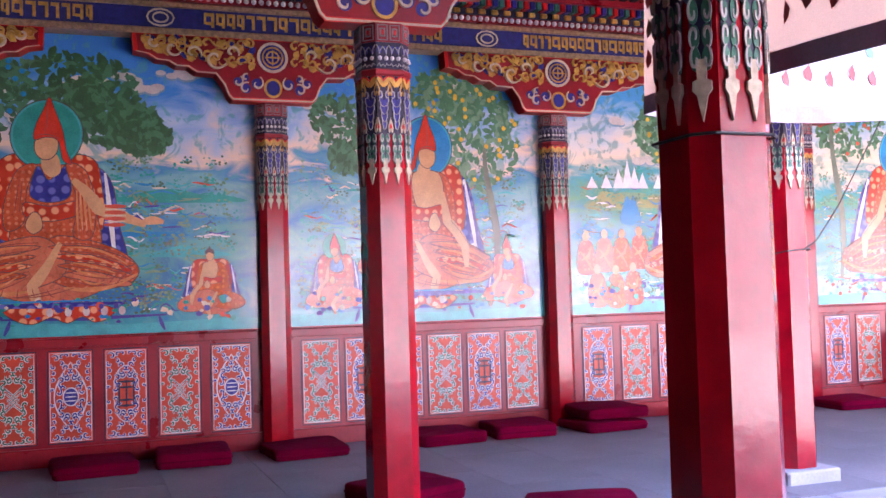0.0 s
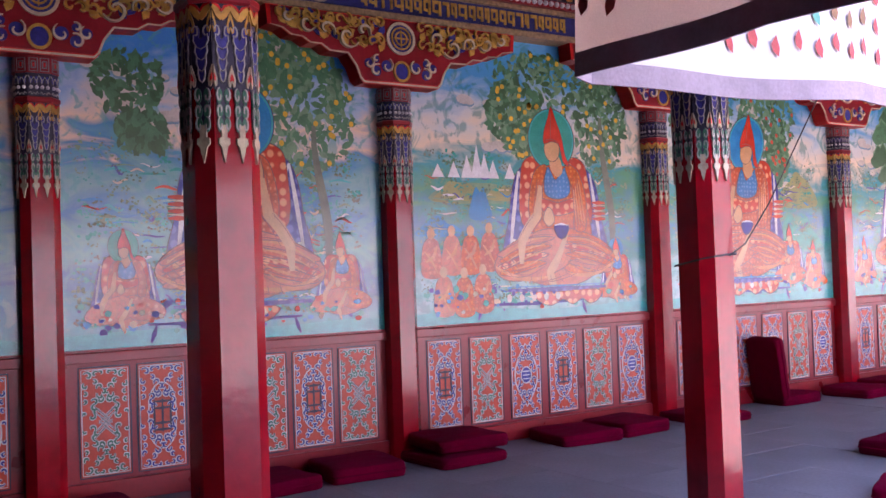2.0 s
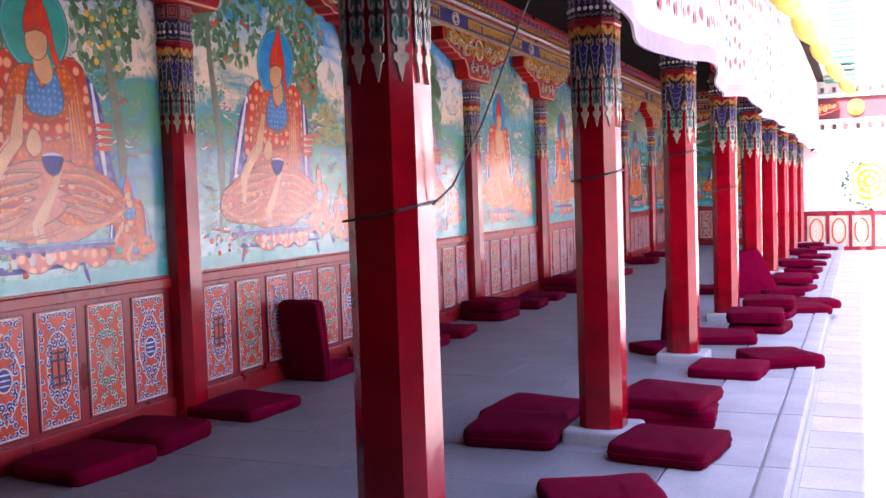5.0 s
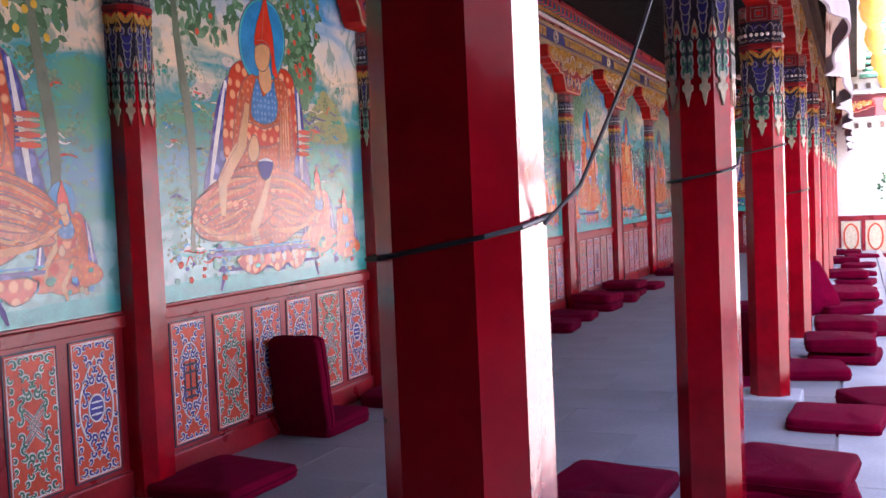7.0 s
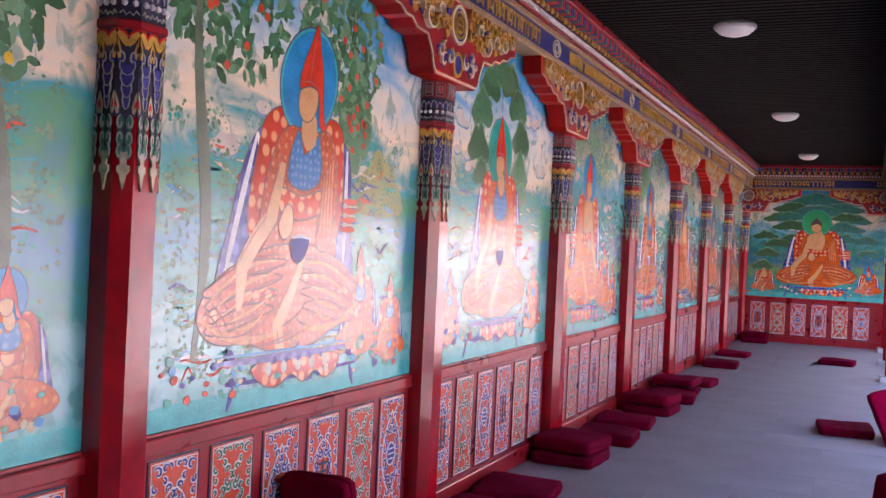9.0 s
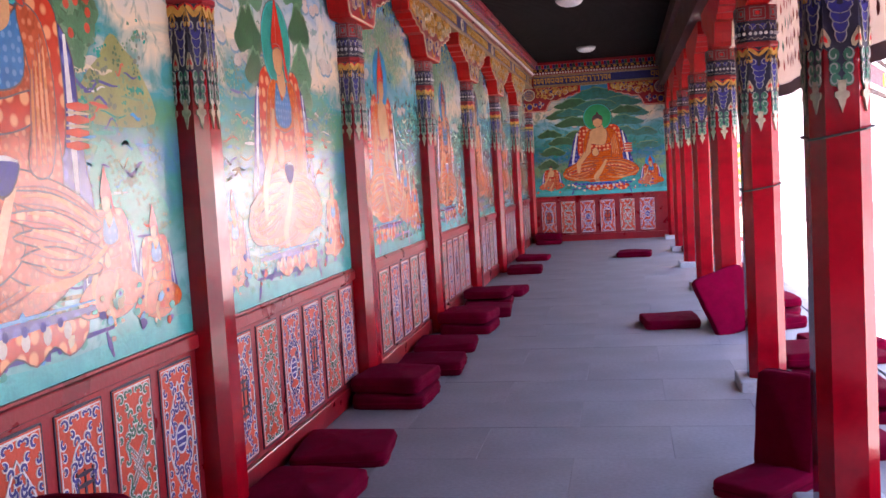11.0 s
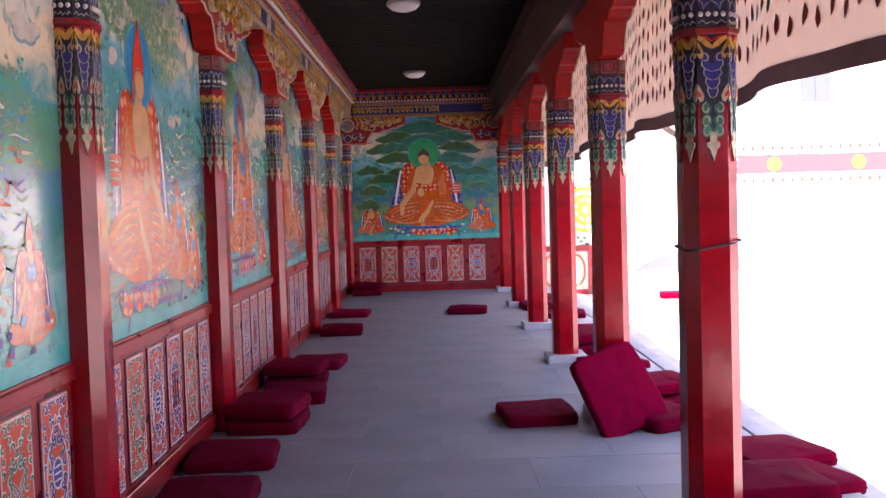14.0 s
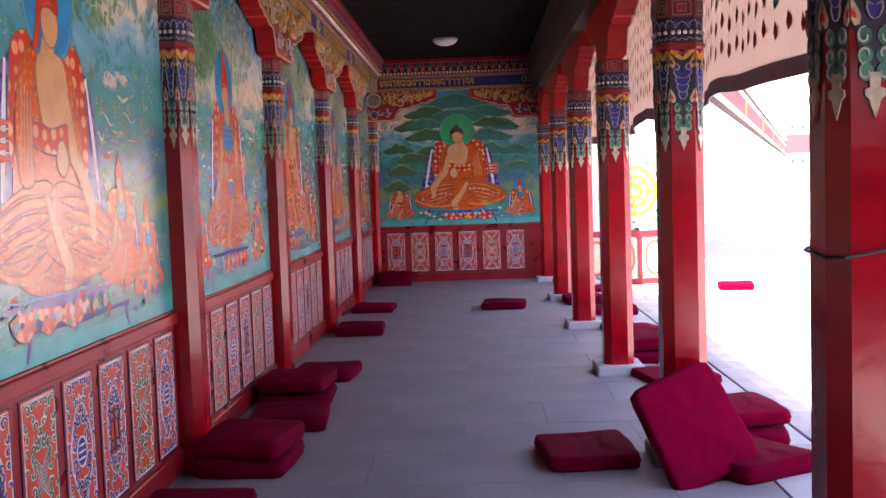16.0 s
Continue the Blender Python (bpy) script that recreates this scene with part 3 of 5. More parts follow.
    if fine:
        brush("fold_line", [bend((-0.04 - 0.015 * k, 0.36 - 0.055 * k), (-0.57 + 0.03 * (k % 3), 0.2 - 0.04 * k), 0.05 - 0.02 * k) for k in range(6)]
              + [bend((0.08 + 0.015 * k, 0.35 - 0.055 * k), (0.57 - 0.03 * (k % 3), 0.22 - 0.035 * k), 0.05 - 0.02 * k) for k in range(6)]
              + [bend((-0.6 + 0.05 * k, 0.12 + 0.03 * k), (-0.46 + 0.05 * k, 0.0), 0.02) for k in range(3)] + [bend((0.6 - 0.05 * k, 0.14 + 0.03 * k), (0.46 - 0.05 * k, 0.02), 0.02) for k in range(3)]
              + [bend((0.23 - 0.012 * k, 0.9 - 0.03 * k), (0.31 - 0.03 * k, 0.42), 0.02 * k - 0.04) for k in range(5)]
              + [bend((-0.26 + 0.09 * k, 0.0), (-0.3 + 0.12 * (k % 4), -0.07), -0.02) for k in range(6)]
              + [bend((-0.18 + 0.02 * k, 0.86), (-0.2 + 0.03 * k, 0.6), 0.02) for k in range(2)], 0.0075, FOLD, True)
        brush("fold_light", [bend((-0.1 - 0.02 * k, 0.33 - 0.06 * k), (-0.54 + 0.04 * k, 0.16 - 0.035 * k), 0.05 - 0.02 * k) for k in range(5)]
              + [bend((0.14 + 0.02 * k, 0.32 - 0.06 * k), (0.54 - 0.04 * k, 0.18 - 0.035 * k), 0.05 - 0.02 * k) for k in range(5)]
              + [bend((0.25 - 0.02 * k, 0.86 - 0.03 * k), (0.3 - 0.03 * k, 0.46), -0.02) for k in range(4)], 0.016, GLOW, True)
    if reach:
        brush("arm", [bend((0.16, 0.86), (0.34, 0.63), 0.02) + bend((0.34, 0.63), (0.66, 0.5), 0.0)[1:]], 0.09, SKIN)
        brush("hand", [bend((0.62, 0.51), (0.78, 0.52), 0.02)], 0.06, SKIN)
    else:
        brush("arm", [bend((-0.15, 0.8), (-0.19, 0.53), 0.0) + bend((-0.19, 0.53), (-0.35, 0.3), 0.02)[1:] + bend((-0.35, 0.3), (-0.36, 0.1), 0.0)[1:]], 0.085, SKIN)
        brush("arm_edge", [bend((-0.19, 0.8), (-0.24, 0.5), 0.0), bend((-0.22, 0.54), (-0.4, 0.28), 0.02), bend((-0.13, 0.54), (-0.3, 0.24), 0.02)], 0.006, FOLD, True)
    put("hand", curve(P([(-0.13, 0.5), (-0.09, 0.6), (-0.04, 0.58), (-0.02, 0.48), (-0.08, 0.43)])), SKIN)
    if fine and vest is BLUEVEST:
        put("bowl", curve(P([(-0.02, 0.44), (0.12, 0.44), (0.1, 0.35), (0.05, 0.32), (0.0, 0.35)])), BLUE)
        brush("bowl_rim", [bend((-0.02, 0.44), (0.12, 0.44), 0.012)], 0.016, WHITE)
    # head and cap
    put("neck", curve(P([(-0.04, 1.06), (0.05, 1.06), (0.08, 0.93), (0.02, 0.88), (-0.04, 0.95)])), SKIN, False)
    put("head", wide(P(oval(-0.02, 1.13, 0.078, 0.112, 24))), SKIN)
    if hat is not None:
        put("cap", curve(P([(-0.1, 1.18), (-0.095, 1.29), (-0.05, 1.42), (-0.015, 1.52), (0.03, 1.4), (0.08, 1.26), (0.11, 1.1), (0.15, 0.99), (0.09, 1.02), (0.055, 1.17), (-0.02, 1.2)])), hat)
        if fine:
            brush("cap_seam", [bend((-0.02, 1.48), (-0.03, 1.22), 0.0), bend((-0.09, 1.21), (0.06, 1.19), 0.02)], 0.007, FOLD, True)
    else:
        put("hair", curve(P([(-0.1, 1.16), (-0.09, 1.24), (-0.05, 1.27), (-0.02, 1.32), (0.01, 1.27), (0.05, 1.24), (0.06, 1.16), (-0.02, 1.2)])), INK)
    if fine:
        # cloth and ledge before the throne, stacked books beside it
        put("throne_cloth", curve(P([(-0.22, -0.15), (0.4, -0.15), (0.42, -0.24), (0.32, -0.28), (0.24, -0.23), (0.14, -0.28), (0.04, -0.23), (-0.08, -0.28), (-0.2, -0.24)]), 3), REDBROCADE)
        brush("ledge", [[(-0.5, -0.13), (0.0, -0.135), (0.5, -0.13)]], 0.04, BLUEBROCADE)
        brush("ledge_trim", [[(-0.5, -0.1), (0.0, -0.105), (0.5, -0.1)]], 0.014, SKYBLUE)
        brush("book", [[(0.38, 0.5 + 0.05 * k), (0.45, 0.5 + 0.05 * k), (0.52, 0.5 + 0.05 * k)] for k in range(4)], 0.032, ORANGE, True)
        brush("book_edge", [[(0.38, 0.525 + 0.05 * k), (0.45, 0.525 + 0.05 * k), (0.52, 0.525 + 0.05 * k)] for k in range(3)], 0.012, CREAM, True)


def canopy(root, rng, pads, mats):
    """Broad flat-bottomed clumps of foliage, each with a paler upper rim and leaf ticks."""
    rim, ticks = Shape(), Shape()
    for k, (a, b, w, h) in enumerate(pads):
        n = 9
        top = [(a - w + 2 * w * i / n, b + h * math.sin(math.pi * i / n) * rng.uniform(0.75, 1.1)) for i in range(n + 1)]
        low = [(a + w * 0.6, b - h * 0.35), (a, b - h * 0.2), (a - w * 0.6, b - h * 0.35)]
        x = 0.002 + 0.00005 * k
        keep = lambda pts: [(min(max(p, root["a0"] - 0.1), root["a1"] + 0.1), min(q, 3.04)) for p, q in pts]
        part("foliage_pad", Shape().slab(curve(keep(top + low)[::-1], 3), on_wall, 0.0008, x), mats[k % len(mats)], root)
        rim.ribbon(keep(top[1:-1]), 0.022, on_wall, 0.001, x + 0.0002)
        for q in range(22):
            u, v = a + w * rng.uniform(-0.75, 0.75), b + h * rng.uniform(-0.1, 0.6)
            ticks.ribbon(keep([(u - 0.025, v), (u, v + 0.012), (u + 0.025, v)]), 0.008, on_wall, 0.001, 0.0021 + 0.00005 * k)
    tagged(part("leaf_rim", rim, LEAFS[2], root), kind="stuff")
    tagged(part("leaf_tick", ticks, LEAFS[0], root), kind="stuff")


def tree(root, rng, ca, cb, trunk_a, blobs, count, fruit=None, shade=None, size=0.045):
    """A painted tree: a winding trunk and many small leaves in clumps."""
    if trunk_a is not None:
        tr = [(trunk_a + 0.05 * math.sin(5 * k / 9) , 1.15 + (cb - 1.15) * k / 9) for k in range(10)]
        part("trunk", Shape().ribbon(tr, 0.07, on_wall, 0.001, 0.003), BARK, root)
    leaf = [Shape(), Shape(), Shape()]
    dots = Shape()
    for k in range(count):
        a, b, r, q = blobs[k % len(blobs)]
        ang, d = rng.uniform(0, 6.28), math.sqrt(rng.random())
        x, z = a + r * d * math.cos(ang), b + q * d * math.sin(ang)
        if not (root["a0"] + 0.04 < x < root["a1"] - 0.04 and z < 2.98):
            continue
        t, sz = rng.uniform(0, 6.28), size * rng.uniform(0.6, 1.25)
        c, s = math.cos(t), math.sin(t)
        poly = [(x + sz * (c * u - s * v), z + sz * (s * u + c * v)) for u, v in ((-1, 0), (-0.3, -0.45), (0.5, -0.4), (1, 0), (0.5, 0.4), (-0.3, 0.45))]
        leaf[rng.choice(shade or (0, 1, 1, 2))].slab(poly, on_wall, 0.0015, 0.0022 + 0.0008 * rng.random())
        if fruit is not None and k % 17 == 0:
            dots.slab(oval(x, z, 0.02, 0.02, 8), on_wall, 0.003, 0.0036)
    for i, sh in enumerate(leaf):
        if sh.f:
            tagged(part("foliage", sh, LEAFS[i], root), kind="stuff")
    if dots.f:
        tagged(part("fruit", dots, fruit, root), kind="stuff")


HILL = itertools.cycle(range(7))


def hills(root, rng, items):
    for mat, a, b, w, h in items:
        pts = [(a - w, b)] + [(a - w + 2 * w * k / 6, b + h * (0.35 + 0.65 * math.sin(math.pi * k / 6)) * rng.uniform(0.6, 1.0)) for k in range(1, 6)] + [(a + w, b)]
        pts = [(min(max(p, root["a0"]), root["a1"]), q) for p, q in pts]
        h = 0.0005 + 0.00013 * next(HILL)
        part("hill", Shape().slab(curve(pts, 4), on_wall, 0.0002, h), mat, root)


def strokes(root, rng, mats, count, b0, b1):
    """Short brush strokes: water, cloud edges, grass."""
    sh = [Shape() for _ in mats]
    for k in range(count):
        a, b, w = rng.uniform(root["a0"] + 0.08, root["a1"] - 0.25), rng.uniform(b0, b1), rng.uniform(0.06, 0.2)
        c = rng.uniform(-0.015, 0.03)
        sh[k % len(mats)].ribbon([(a + w * i / 6, b + c * math.sin(i * 0.9 + k)) for i in range(7)], rng.uniform(0.008, 0.02), on_wall, 0.0006, 0.0012)
    for s, m in zip(sh, mats):
        tagged(part("brushwork", s, m, root), kind="stuff")


def details(root, rng, count):
    """Small painted things over the landscape: sprigs, blossoms, rocks, jewels and folded cloth about the throne."""
    mats = (LEAFS[0], LEAFS[1], LEAFS[2], BLUE, WHITE, ORANGE, TEAL, CREAM, SKYBLUE, YELLOW, BARK)
    sh = [Shape() for _ in mats]
    for k in range(count):
        low = k % 5 == 0
        a = rng.uniform(root["a0"] + 0.06, root["a1"] - 0.06)
        b = rng.uniform(0.98, 1.16) if low else 1.05 + 1.1 * rng.random() ** 1.2
        m = rng.choice((3, 3, 5, 6, 6, 8, 7) if low else (0, 0, 1, 1, 2, 2, 6, 6, 10))
        x = (0.0101 if low else 0.0011) + 0.00002 * (k % 17)
        n, r, t = rng.choice((5, 6, 7)), rng.uniform(0.012, 0.036) if low else rng.uniform(0.007, 0.016), rng.uniform(0, 6.28)
        for q in range(1 if low else 7):
            ca, cb = a + (q and 0.05 * rng.uniform(-1, 1)), b + (q and 0.014 * q * rng.uniform(-0.3, 1))
            sh[m].slab([(ca + r * rng.uniform(0.55, 1.1) * math.cos(t + 6.283 * i / n), cb + r * rng.uniform(0.4, 0.9) * math.sin(t + 6.283 * i / n)) for i in range(n)], on_wall, x - 0.0003, x + 0.000004 * q)
    for s, m in zip(sh, mats):
        if s.f:
            tagged(part("painted_detail", s, m, root), kind="stuff")


def clouds(root, rng, count):
    """Banks of rounded cloud, pale with a blue-grey underside."""
    top, low = Shape(), Shape()
    for k in range(count):
        a, b = rng.uniform(0.2, root["a1"] - 0.2), rng.uniform(2.0, 2.8)
        for q in range(5):
            x, r = a + rng.uniform(-0.16, 0.16), rng.uniform(0.03, 0.06)
            z = b + rng.uniform(-0.02, 0.03)
            if 0.07 < x < root["a1"] - 0.07:
                low.slab(oval(x, z - 0.012, r * 1.25, r * 0.7, 12), on_wall, 0.0002, 0.00045 + 0.0001 * rng.random())
                top.slab(oval(x, z, r * 1.2, r * 0.62, 12), on_wall, 0.0003, 0.0007 + 0.0002 * rng.random())
    tagged(part("cloud_shade", low, GREY_BLUE, root), kind="stuff")
    tagged(part("cloud", top, CREAM_WHITE, root), kind="stuff")


def mural(index, scape, length=2.15):
    root = thing("mural", "", "mural")
    root["a0"], root["a1"] = 0.0, length
    part("canvas", Shape().slab([(-0.19, 0.902), (length + 0.2, 0.902), (length + 0.2, 3.06), (-0.19, 3.06)], on_wall, -0.03, 0.0), scape, root)
    part("water_strip", Shape().slab(curve([(-0.1, 0.912), (length, 0.912), (length + 0.02, 0.99), (length * 0.6, 0.97), (length * 0.3, 1.0), (-0.1, 0.98)], 3), on_wall, 0.0005, 0.0014), TURQ, root)
    return root


def altar(root, a, w):
    sh = Shape()
    sh.ribbon([(a - w, 1.03), (a, 1.02), (a + w, 1.03)], 0.03, on_wall, 0.002, 0.004)
    for s in (-1, 1):
        sh.ribbon([(a + s * w * 0.9, 1.02), (a + s * w * 0.93, 0.97), (a + s * w * 0.97, 0.92)], 0.03, on_wall, 0.002, 0.004)
    part("altar_table", sh, BLUE, root)
    off, fl = Shape(), Shape()
    for k in range(5):
        off.slab(oval(a - 0.24 + 0.12 * k, 1.07, 0.024, 0.032, 10), on_wall, 0.0102, 0.0108)
        fl.slab(oval(a - 0.2 + 0.1 * k, 1.105, 0.018, 0.02, 8), on_wall, 0.0105, 0.0111)
    tagged(part("offering_bowl", off, CREAM_WHITE, root), kind="stuff")
    tagged(part("offering", fl, BLUE, root), kind="stuff")


def build_mural(k):
    k = max(1, min(k + 1, 9))
    rng = random.Random(40 + k)
    scape = LANDSCAPES[(0, 0, 0, 1, 1, 1, 2, 1, 2, 2)[k]]
    r = mural(k, scape)
    strokes(r, rng, (TURQ, WHITE, SKYBLUE, LEAFS[2], ORANGE, BLUE, TEAL, CREAM), 190, 1.06, 2.0)
    clouds(r, rng, 9)
    details(r, rng, 460)
    if k <= 1:
        hills(r, rng, ((TEAL, 1.7, 1.85, 0.5, 0.1), (SKYBLUE, 1.4, 1.6, 0.35, 0.06), (TURQ, 1.75, 1.45, 0.3, 0.08)))
        tree(r, rng, 0.9, 2.6, None, [(1.28, 2.42, 0.3, 0.17), (0.95, 2.72, 0.45, 0.2), (1.45, 2.32, 0.2, 0.12), (1.1, 2.55, 0.35, 0.2)], 900, None, (0, 0, 1))
        tree(r, rng, 0.4, 2.6, None, [(0.4, 2.6, 0.35, 0.32)], 260, SKYBLUE, (0, 1, 1))
        figure(r, 0.78, 1.02, PINKCLOTH, TEAL, vest=BLUEBROCADE, lean=0.05, reach=True)
        figure(r, 1.92, 0.4, ORANGECLOTH, None, None, vest=None, base=1.06)
        tagged(r, "varnished mural of seated robed figure beneath a dark tree", "mural")
    elif k == 2:
        tree(r, rng, 1.45, 2.3, 1.78, [(1.68, 2.4, 0.38, 0.45), (1.45, 2.72, 0.4, 0.22)], 620, YELLOW, (1, 1, 2))
        tree(r, rng, 0.3, 2.3, None, [(0.42, 2.5, 0.25, 0.2), (0.5, 2.2, 0.18, 0.14)], 260, None, (0, 1))
        figure(r, 1.17, 1.0, PINKCLOTH, SKYBLUE, turn=-1, vest=None)
        figure(r, 0.36, 0.42, PINKCLOTH, TEAL, base=1.06)
        figure(r, 1.92, 0.4, ORANGECLOTH, None, base=1.06)
        tagged(r, "varnished mural of seated figure beside a pale-leaved tree", "mural")
    elif k == 3:
        hills(r, rng, ((LEAFS[2], 0.56, 1.8, 0.42, 0.2), (OLIVE, 0.36, 1.8, 0.2, 0.2), (OLIVE, 0.8, 1.82, 0.16, 0.16), (SKYBLUE, 0.57, 1.68, 0.1, 0.3), (SKYBLUE, 0.2, 1.55, 0.2, 0.16), (TEAL, 0.5, 1.46, 0.4, 0.1)))
        sn = Shape()
        for a, h in ((0.46, 0.17), (0.55, 0.25), (0.62, 0.19), (0.7, 0.14), (0.34, 0.12), (0.2, 0.1), (0.86, 0.12)):
            sn.slab([(a - 0.055, 1.98), (a + 0.055, 1.98), (a + 0.02, 1.98 + 0.6 * h), (a, 1.98 + h), (a - 0.025, 1.98 + 0.55 * h)], on_wall, 0.0016, 0.0022)
        tagged(part("snow_peak", sn, WHITE, r), kind="stuff")
        tree(r, rng, 1.7, 2.5, 1.85, [(1.3, 2.72, 0.6, 0.25), (1.8, 2.45, 0.28, 0.4), (0.9, 2.5, 0.25, 0.25), (1.0, 2.35, 0.2, 0.2)], 900, YELLOW, (0, 1, 2))
        tree(r, rng, 1.7, 2.5, None, [(1.25, 2.85, 0.5, 0.12), (1.85, 2.6, 0.22, 0.3)], 160, None, (0, 1, 2), 0.03)
        figure(r, 1.3, 1.0, ORANGECLOTH, TEAL)
        figure(r, 1.93, 0.36, ORANGECLOTH, SKYBLUE, base=1.05)
        for i, (a, b) in enumerate(((0.12, 1.26), (0.3, 1.28), (0.47, 1.28), (0.64, 1.3), (0.22, 0.98), (0.4, 0.97), (0.57, 0.99))):
            x = 0.003 + i * 0.0004
            part("onlooker", Shape().slab(curve([(a - 0.08, b), (a - 0.075, b + 0.2), (a - 0.03, b + 0.27), (a + 0.03, b + 0.27), (a + 0.075, b + 0.2), (a + 0.085, b)]), on_wall, 0.002, x), (PINKCLOTH, SALMONCLOTH, ORANGECLOTH)[i % 3], r)
            part("onlooker_head", Shape().slab(oval(a, b + 0.305, 0.034, 0.042, 12), on_wall, 0.002, x + 0.0001), SKIN, r)
            part("onlooker_fold", Shape().ribbon([(a - 0.06, b + 0.18), (a, b + 0.11), (a + 0.05, b + 0.02)], 0.02, on_wall, 0.002, x + 0.0002).ribbon([(a + 0.05, b + 0.22), (a + 0.02, b + 0.14), (a - 0.05, b + 0.1)], 0.03, on_wall, 0.002, x + 0.0001), GLOW, r)
        tagged(r, "varnished mural of seated figure under a fruit tree", "mural")
    elif k == 4:
        tree(r, rng, 0.9, 2.6, 0.28, [(0.45, 2.6, 0.42, 0.32), (1.35, 2.62, 0.4, 0.35), (1.5, 2.25, 0.14, 0.25), (0.8, 2.9, 0.5, 0.12)], 1000, ORANGE, (0, 1, 1, 2))
        hills(r, rng, ((OLIVE, 1.75, 1.8, 0.3, 0.35), (TEAL, 1.75, 1.4, 0.35, 0.4)))
        figure(r, 0.95, 1.06, PINKCLOTH, SKYBLUE, lean=0.13, turn=1, wrap=PINKCLOTH)
        figure(r, 1.62, 0.4, PINKCLOTH, None, base=1.1)
        figure(r, 1.97, 0.33, ORANGECLOTH, None, base=1.04)
        tagged(r, "varnished mural of seated figure leaning forward beneath leaves", "mural")
    elif k == 5:
        canopy(r, rng, [(1.05 + 0.42 * math.cos(0.5 * q - 0.3), 2.3 + 0.5 * math.sin(0.5 * q - 0.3), 0.2, 0.2) for q in range(8)] + [(1.0, 2.8, 0.3, 0.2), (0.7, 2.1, 0.16, 0.14), (1.5, 2.0, 0.14, 0.14)], (LEAFS[1], LEAFS[0]))
        figure(r, 1.06, 1.0, ORANGECLOTH, TEAL, base=1.24)
        figure(r, 0.25, 0.34, PINKCLOTH, SKYBLUE, base=1.06)
        figure(r, 1.9, 0.36, PINKCLOTH, None, base=1.06)
        tagged(r, "varnished mural of upright seated figure with green halo", "mural")
    elif k in (6, 8):
        tree(r, rng, 0.9, 2.6, None, [(0.6, 2.65, 0.5, 0.25), (1.3, 2.6, 0.45, 0.35)], 800, None, (1, 1, 2), 0.03)
        figure(r, 0.85, 1.0, ORANGECLOTH, SKYBLUE, turn=-1, vest=None, wrap=PINKCLOTH)
        figure(r, 1.55, 0.45, ORANGECLOTH, None, base=1.15)
        figure(r, 1.9, 0.36, ORANGECLOTH, None, base=1.06)
        tagged(r, "varnished mural of bare-chested orange-robed figure among leaves", "mural")
    else:
        tree(r, rng, 0.9, 2.6, None, [(1.2, 2.6, 0.7, 0.32), (0.5, 2.5, 0.35, 0.3)], 900, None, (0, 1, 2), 0.035)
        figure(r, 1.05, 0.96, ORANGECLOTH, (TEAL, SKYBLUE)[k % 2], wrap=ORANGECLOTH)
        figure(r, 0.3, 0.36, ORANGECLOTH, TEAL, base=1.06)
        figure(r, 1.85, 0.36, PINKCLOTH, None, base=1.06)
        tagged(r, "varnished mural of orange-robed seated figure in a wood", "mural")
    altar(r, 1.05, 0.55)
    return r


for k in range(NBAY):
    build_mural(k).matrix_basis = pose(0, BAYS[k][0], 0) @ Matrix.Diagonal((0.4, BAYS[k][1], 1, 1))
rng = random.Random(7)
em = mural(11, LANDSCAPES[2], 2.5)
canopy(em, rng, [(1.3, 2.82, 0.5, 0.2), (0.85, 2.66, 0.4, 0.15), (1.75, 2.66, 0.42, 0.15), (0.6, 2.46, 0.32, 0.14), (2.0, 2.44, 0.3, 0.14), (0.85, 2.3, 0.4, 0.15), (1.8, 2.28, 0.4, 0.15),
                 (0.35, 2.1, 0.25, 0.13), (2.2, 2.05, 0.25, 0.13), (0.6, 1.95, 0.3, 0.13), (1.3, 2.6, 0.5, 0.18), (0.4, 1.75, 0.25, 0.15), (2.25, 1.8, 0.25, 0.12), (0.9, 2.05, 0.3, 0.14), (1.75, 2.08, 0.35, 0.14), (0.3, 1.5, 0.22, 0.14), (0.8, 2.5, 0.3, 0.12), (1.85, 2.5, 0.3, 0.12)], (TEALPINE, LEAFS[0]))
figure(em, 1.32, 1.2, ORANGECLOTH, GREENHALO, None, vest=None, base=1.24, tall=0.8, wrap=ORANGECLOTH)
figure(em, 0.35, 0.4, PINKCLOTH, None, None, vest=None, base=1.06)
figure(em, 2.28, 0.4, ORANGECLOTH, SKYBLUE, base=1.08)
altar(em, 1.32, 0.6)
details(em, rng, 330)
clouds(em, rng, 8)
tagged(em, "mural of seated orange-robed figure beneath a broad green tree", "mural")
em.matrix_basis = pose(0.1, END, 0, 0, 0, -90) @ Matrix.Diagonal((0.4, 1, 1, 1))

# ---- columns and pilasters ----


CUT = 0.45


def section(half, z, cut=CUT):
    """A square with broad chamfered corners."""
    c = half * (1 - cut)
    return [(half, -c, z), (half, c, z), (c, half, z), (-c, half, z), (-half, c, z), (-half, -c, z), (-c, -half, z), (c, -half, z)]


